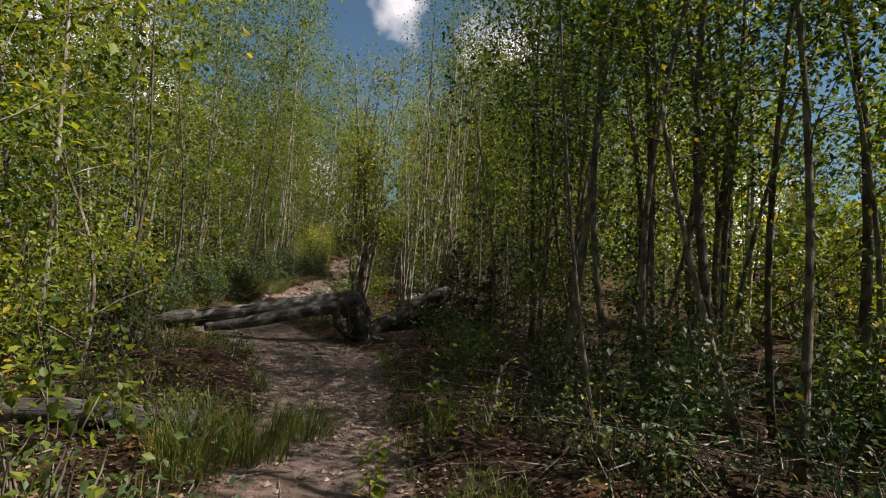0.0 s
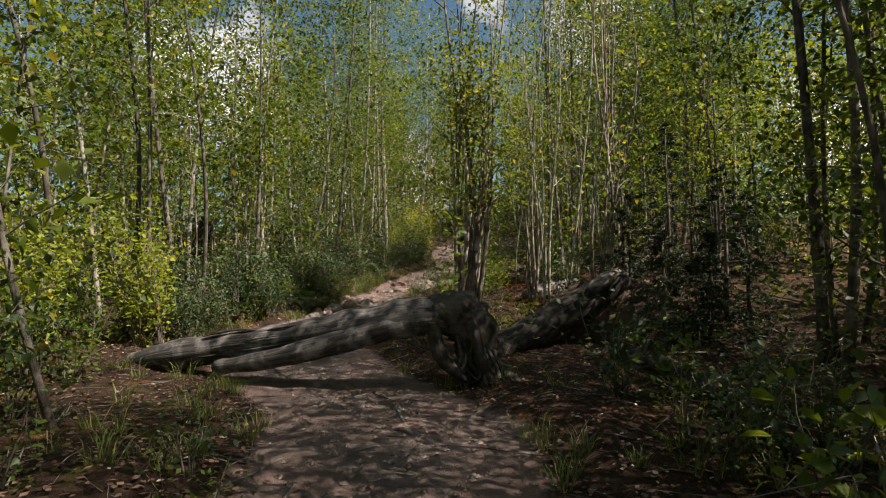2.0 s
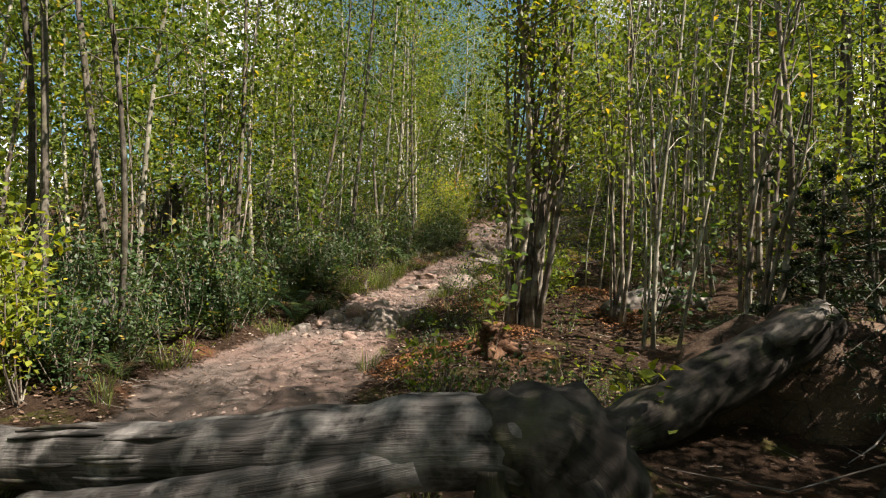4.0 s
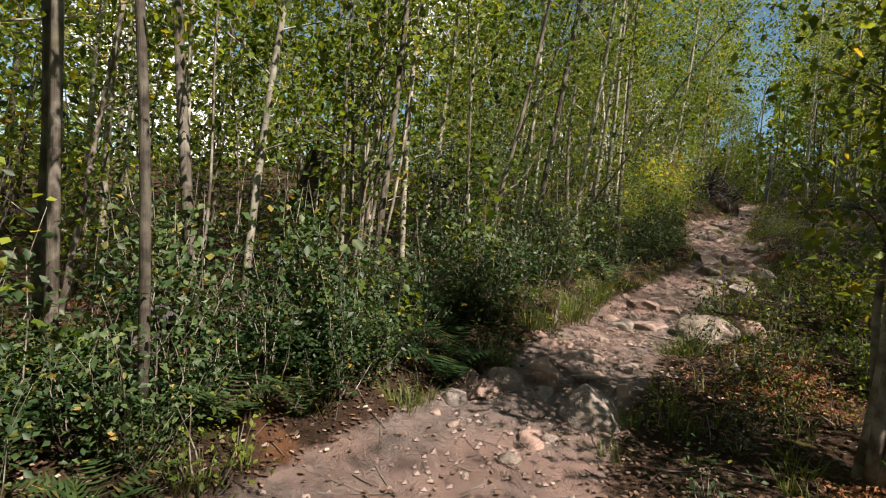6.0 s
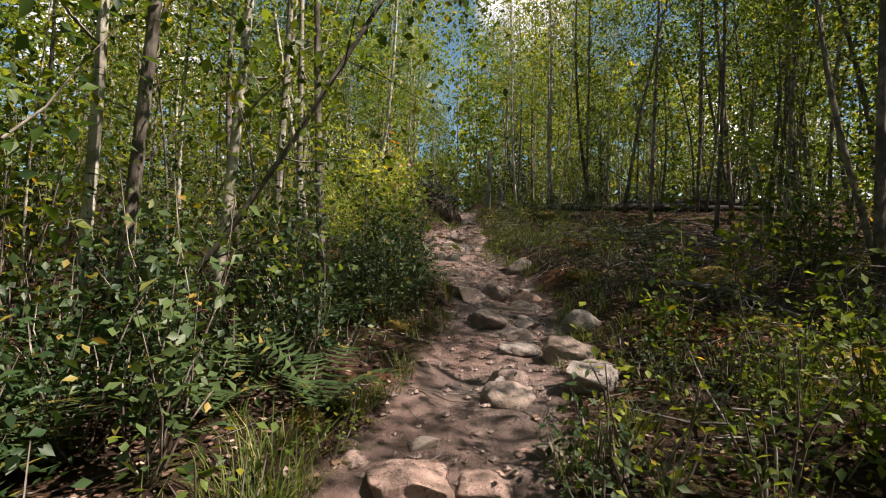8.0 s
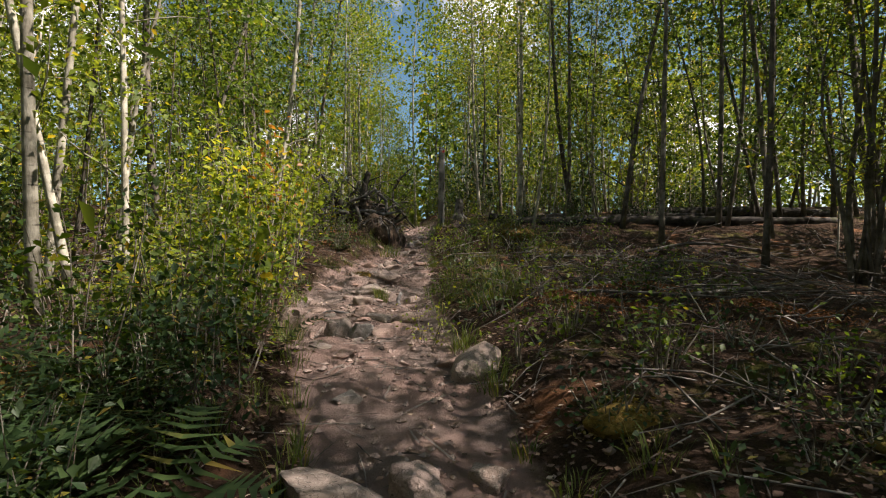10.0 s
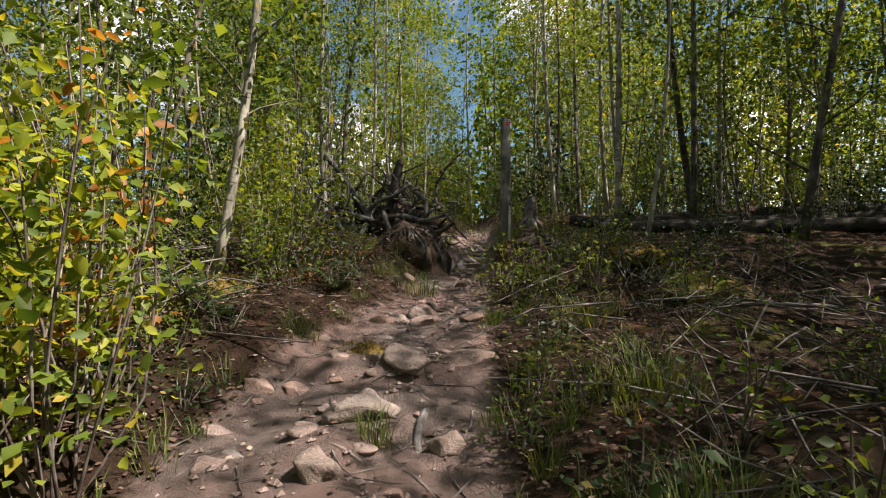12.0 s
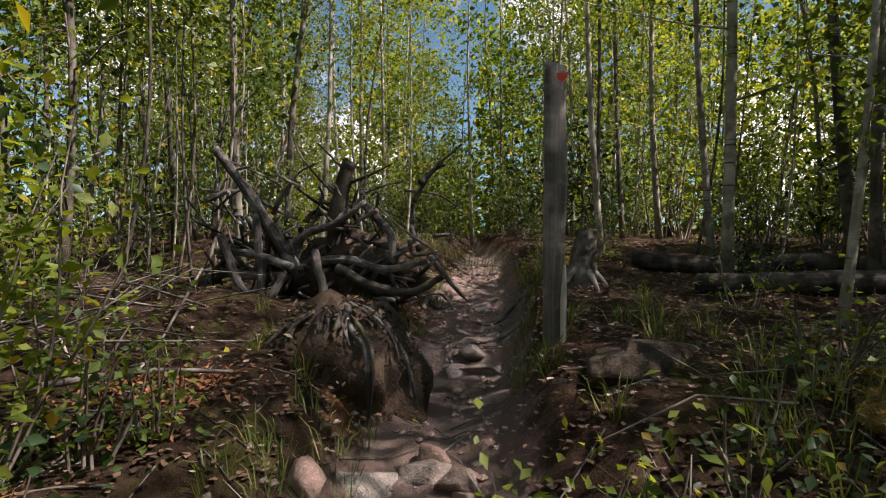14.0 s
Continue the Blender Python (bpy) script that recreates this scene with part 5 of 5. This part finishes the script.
for k, x, y, size in ((lime[0], -6.55, 26.1, 1.1), (lime[0], -7.0, 9.9, 1.0), (lime[0], -7.6, 10.9, 1.1), (lime[0], -6.2, 10.8, 1.0), (bright[2], -7.0, 29.6, 1.15), (lime[0], -7.25, 29.9, 0.95), (bright[1], -6.75, 29.8, 1.1), (bright[1], -7.0, 29.0, 0.8), (turning[0], -6.8, 26.4, 1.1), (broad[2], -2.6, 13.3, 1.0), (deep[2], 1.3, 2.7, 0.75), (deep[3], 1.9, 3.5, 0.8), (deep[1], 2.5, 2.7, 0.9), (deep[2], 1.5, 4.5, 0.7), (deep[3], 2.3, 4.6, 0.75), (deep[1], 1.1, 3.7, 0.6), (deep[2], 3.0, 3.7, 0.9), (broad[2], -2.5, 17.9, 0.75), (broad[1], -6.5, 16.4, 1.2), (broad[1], -6.8, 16.9, 1.1), (broad[1], 0.25, 3.6, 0.5), (bright[2], -6.35, 26.0, 1.25), (bright[2], -6.75, 26.7, 1.3), (bright[1], -6.05, 25.2, 1.0), (bright[1], -5.9, 23.4, 0.9),
                      (broad[1], -6.15, 24.5, 1.0), (broad[1], -2.55, 18.3, 0.95), (broad[0], -3.0, 12.3, 0.7), (broad[0], -0.1, 2.75, 0.5), (broad[1], -2.1, 2.9, 0.75),
                      (broad[1], -1.75, 3.05, 0.6), (bright[0], -5.4, 9.0, 1.0), (bright[1], -5.9, 10.9, 1.1), (bright[2], -6.6, 11.2, 1.1), (deep[2], -3.3, 16.1, 0.5),
                      (deep[1], -2.6, 17.0, 0.55), (deep[0], -3.35, 15.2, 0.5), (low[2], -3.9, 18.2, 1.4), (low[1], -3.4, 18.1, 1.4), (low[2], -4.5, 24.7, 0.9), (low[0], -4.0, 30.2, 1.3), (low[1], -3.7, 29.7, 1.4), (low[2], -4.2, 29.6, 1.2), (low[0], -3.2, 30.1, 1.5), (deep[0], -3.0, 31.0, 0.5),
                      (deep[1], -2.4, 30.4, 0.55), (low[1], -3.4, 30.8, 1.4), (low[1], -6.3, 30.2, 1.2), (low[0], -7.2, 30.9, 1.4), (bright[0], -8.3, 31.6, 0.8), (deep[0], -8.6, 30.4, 0.8), (bright[1], -9.2, 33.2, 1.0),
                      (deep[2], -1.5, 32.6, 0.7), (deep[1], -2.4, 34.2, 0.8), (deep[1], 0.2, 32.8, 0.8), (deep[3], -3.4, 36.6, 0.9), (bright[1], -8.0, 36.4, 1.0), (deep[3], -7.4, 38.0, 1.0)):
    put_bush(k, x, y, rb.uniform(0, 360), size)


# ferns
def fern_mesh(seed):
    rng = random.Random(seed)
    V, F = [], []
    for k in range(8):
        a = k * 0.785 + rng.uniform(-0.3, 0.3)
        reach = rng.uniform(0.3, 0.5)
        for j in range(13):
            t = (j + 1) / 14
            r, z = reach * t, 0.42 * math.sin(t * 2.2) * reach * 1.5
            wid = 0.12 * math.sin(math.pi * min(1, t * 0.85 + 0.15)) + 0.008
            c = Vector((math.cos(a) * r, math.sin(a) * r, z))
            s, al = Vector((-math.sin(a), math.cos(a), -0.1)), Vector((math.cos(a), math.sin(a), 0.1))
            for sg in (-1, 1):
                b = len(V)
                V += [c - al * 0.011, c + s * sg * wid + al * 0.03, c + al * 0.013]
                F.append((b, b + 1, b + 2))
    return mesh_of("fronds", V, F, M_LEAF_DEEP, flat=True)


fm = [fern_mesh(s) for s in range(2)]
rf = random.Random(8)
for k in range(70):
    y = rf.uniform(10.5, 24) if k < 56 else rf.uniform(24, 35)
    x = float(trail_x(y)) - float(np.interp(y, TRAIL_Y, TRAIL_W)) - rf.uniform(0.15, 1.6)
    if not bush_ok(x, y, 0.12):
        continue
    ob = tagged(new("fern", fm[k % 2]), "green fern with arching feathery fronds", "fern", "ferns beside the trail")
    s = rf.uniform(0.8, 1.4)
    ob.matrix_basis = pose(x, y, hz(x, y) - 0.01, rf.uniform(-10, 10), rf.uniform(-10, 10), rf.uniform(0, 360)) @ Matrix.Diagonal((s, s, s, 1))


# grass
def build_grass():
    rng = np.random.default_rng(15)
    tufts = []
    for _ in range(430):
        y = rng.uniform(0.5, 36)
        off = 0.02 + 1.3 * rng.random() ** 2
        tufts.append((float(trail_x(y)) + rng.choice((-1, 1)) * (float(np.interp(y, TRAIL_Y, TRAIL_W)) + off), y, rng.uniform(0.05, 0.13), rng.uniform(0.10, 0.24), 30))
    for x, y, r, h, n in ((-0.95, 3.4, 0.22, 0.42, 260), (-1.25, 3.0, 0.25, 0.4, 260), (-0.8, 4.0, 0.2, 0.35, 180), (-1.5, 3.7, 0.25, 0.3, 160), (-5.5, 15.3, 0.12, 0.28, 110), (-5.6, 16.2, 0.16, 0.3, 120),
                          (-5.45, 17.0, 0.2, 0.36, 200), (-5.5, 17.9, 0.2, 0.34, 160), (-4.05, 16.6, 0.16, 0.24, 110), (-4.2, 24.6, 0.1, 0.22, 80), (-5.2, 26.8, 0.1, 0.2, 80), (-2.6, 19.3, 0.3, 0.26, 200),
                          (-3.9, 25.6, 0.3, 0.26, 220), (-3.7, 27.2, 0.35, 0.26, 240), (-3.9, 28.6, 0.3, 0.24, 200), (-5.5, 30.0, 0.2, 0.2, 120), (-3.6, 30.4, 0.4, 0.24, 220), (-6.1, 37.5, 1.2, 0.25, 500)):
        tufts.append((x, y, r, h, n))
    V, F = [], []
    for x, y, r, h, n in tufts:
        for _ in range(n):
            a, d = rng.uniform(0, 6.283), r * math.sqrt(rng.random())
            px, py = x + math.cos(a) * d, y + math.sin(a) * d
            l = h * rng.uniform(0.35, 1.3)
            a2 = a + rng.normal(0, 0.7)
            bend = l * rng.uniform(0.25, 1.15)
            cx, cy = math.cos(a2), math.sin(a2)
            w = rng.uniform(0.002, 0.0042)
            b = len(V)
            V += [(px - cy * w, py + cx * w, 0.0), (px + cy * w, py - cx * w, 0.0),
                  (px + cx * bend * 0.4 - cy * w * 0.8, py + cy * bend * 0.4 + cx * w * 0.8, l * 0.62), (px + cx * bend * 0.4 + cy * w * 0.8, py + cy * bend * 0.4 - cx * w * 0.8, l * 0.62),
                  (px + cx * bend, py + cy * bend, l * 0.85)]
            F += [(b, b + 1, b + 3, b + 2), (b + 2, b + 3, b + 4)]
    A = np.array(V)
    roots = np.repeat(np.arange(len(A) // 5) * 5, 5)
    A[:, 2] += height(A[roots, 0], A[roots, 1]) - 0.01
    tagged(new("grass", mesh_of("grass", A.tolist(), F, M_GRASS, flat=True)), "tufts of fine green and straw-coloured grass", "grass", kind="stuff")


build_grass()


# fallen leaves
def build_litter():
    rng = np.random.default_rng(16)
    n = 76000
    y = rng.uniform(0, 38, n)
    x = trail_x(y) + rng.normal(0, 2.2, n)
    keep = (trail_off(x, y) > 0) | (rng.random(n) < 0.12)
    x, y = x[keep], y[keep]
    c = np.stack([x, y, height(x, y) + 0.012 + 0.012 * rng.random(len(x))], 1)
    me = leaves_mesh("leaf_litter", c, 0.048, M_LITTER, rng, 0.0, 0.65)
    co = np.empty(len(me.vertices) * 3)
    me.vertices.foreach_get("co", co)
    co = co.reshape(-1, 4, 3)
    mid = co.mean(1, keepdims=True)
    co[:, :, 2] = (mid + (co - mid) * (1, 1, 0.35))[:, :, 2]
    me.vertices.foreach_set("co", co.ravel())
    tagged(new("leaf_litter", me), "brown fallen leaves covering the forest floor", "leaf litter", kind="stuff")


build_litter()


# moss cushions and rusty needle heaps
def cushion(x, y, w, h, seed, mat, label):
    bm = bmesh.new()
    bmesh.ops.create_icosphere(bm, subdivisions=4, radius=1)
    off = Vector((seed * 2.3, 1.1, 0))
    for v in bm.verts:
        v.co *= 1 + 0.22 * noise.noise(v.co * 1.5 + off) + 0.10 * noise.noise(v.co * 5 + off) + 0.05 * noise.noise(v.co * 14 + off)
        v.co = Vector((v.co.x * w, v.co.y * w * 0.8, v.co.z * h))
    me = bpy.data.meshes.new("moss_cushion")
    bm.to_mesh(me)
    bm.free()
    me.materials.append(mat)
    me.polygons.foreach_set("use_smooth", [True] * len(me.polygons))
    ob = tagged(new("moss_cushion", me), label, "moss", "moss cushions")
    ob.matrix_basis = pose(x, y, hz(x, y) - h * 0.2, 0, 0, seed * 40)


M_MOSS_Y = stone_mat("yellow_moss", (0.10, 0.075, 0.018), (0.19, 0.14, 0.03), (0.25, 0.2, 0.05), 0.5)
M_MOSS_TUFT = leaf_mat("moss_tufts", (0.11, 0.08, 0.015), (0.24, 0.18, 0.035), (0.30, 0.2, 0.05), 0.2)
M_RUST_LEAF = leaf_mat("rusty_litter", (0.11, 0.045, 0.02), (0.30, 0.13, 0.055), (0.40, 0.24, 0.12), 0.1, 0.8)
MOSS = [(-7.3, 27.8, 0.4), (-7.2, 28.8, 0.35), (-2.1, 22.1, 0.4), (-2.0, 19.8, 0.3), (-2.3, 20.6, 0.3), (-7.3, 16.6, 0.4), (-5.55, 18.7, 0.14), (-5.4, 20.6, 0.16),
        (-5.6, 28.1, 0.2), (-6.2, 34.6, 0.3), (-3.1, 30.6, 0.4), (-4.2, 35.0, 0.35), (-2.6, 29.6, 0.4), (-3.4, 22.8, 0.2)]
RUST = [(-3.4, 12.9, 0.35), (-3.0, 13.6, 0.4), (-2.6, 14.3, 0.35), (-3.3, 15.95, 0.45), (-3.2, 16.7, 0.35), (-3.0, 16.2, 0.35), (-7.6, 20.6, 0.5), (-6.7, 22.9, 0.4), (-3.0, 25.2, 0.5), (-2.2, 26.3, 0.5), (-1.4, 24.8, 0.5),
        (-6.7, 29.5, 0.3), (-6.6, 30.6, 0.35), (-6.1, 8.2, 0.4), (6.4, 13.4, 1.2), (-1.5, 3.2, 0.25), (-2.9, 20.4, 0.35), (-8.3, 27.0, 0.5), (-1.2, 15.6, 0.5), (-1.6, 17.0, 0.5)]
for k, (x, y, w) in enumerate(MOSS):
    cushion(x, y, w, 0.32 * w + 0.03, k + 1, M_MOSS_Y, "yellow-brown moss cushion on the forest floor")


def heaps(name, spots_in, per, size, mat, label, category, lift, spread, seed):
    rng = np.random.default_rng(seed)
    cs = []
    for x, y, w in spots_in:
        n = int(per * w * w * 8)
        d = rng.normal(0, spread, (n, 2)) * w
        px, py = x + d[:, 0], y + d[:, 1]
        dome = lift * w * np.clip(1 - (d[:, 0] ** 2 + (d[:, 1] / 0.8) ** 2) / (w * w), 0, 1) ** 0.5
        cs.append(np.stack([px, py, height(px, py) + dome + 0.01 + 0.015 * rng.random(n)], 1))
    me = leaves_mesh(name, np.concatenate(cs), size, mat, rng, 0.0, 0.4)
    tagged(new(name, me), label, category, kind="stuff")


heaps("moss_tufts", MOSS, 900, 0.04, M_MOSS_TUFT, "short yellow moss tufts on the cushions", "moss", 0.26, 0.5, 61)
heaps("rusty_litter", RUST, 760, 0.045, M_RUST_LEAF, "rust-coloured needles and crumbled rotten wood", "leaf litter", 0.12, 0.55, 62)


# the wood beyond, too far to tell one tree from the next
def far_wood():
    rng = np.random.default_rng(30)
    n = 80000
    ang = rng.uniform(0, 2 * np.pi, n)
    r = rng.uniform(26, 48, n)
    x, y = -4 + np.cos(ang) * r, 18 + np.sin(ang) * (r + 14)
    top = 13 + 3 * lattice(x, y, 4.0, 9)
    gap = (y > 36) & ((np.abs(x + 4.5 + 0.325 * (y - 25)) < 0.3 + 0.03 * (y - 25)) | (np.abs(x + 4.6 + 0.097 * (y - 16)) < 0.2 + 0.035 * (y - 16)))
    gap = gap | ((y > 7) & (np.abs(x - 0.6 - 0.62 * (y + 0.44)) < 0.4 + 0.06 * y))
    top = np.where(gap, top * 0.42, top)
    z = height(x, y) + top * rng.random(n) ** 1.25
    me = leaves_mesh("far_wood", np.stack([x, y, z], 1), 0.62, M_LEAF, rng, 0.2, 0.7)
    tagged(new("far_wood", me), "dense green foliage of the distant wood", "wood", kind="stuff")


far_wood()
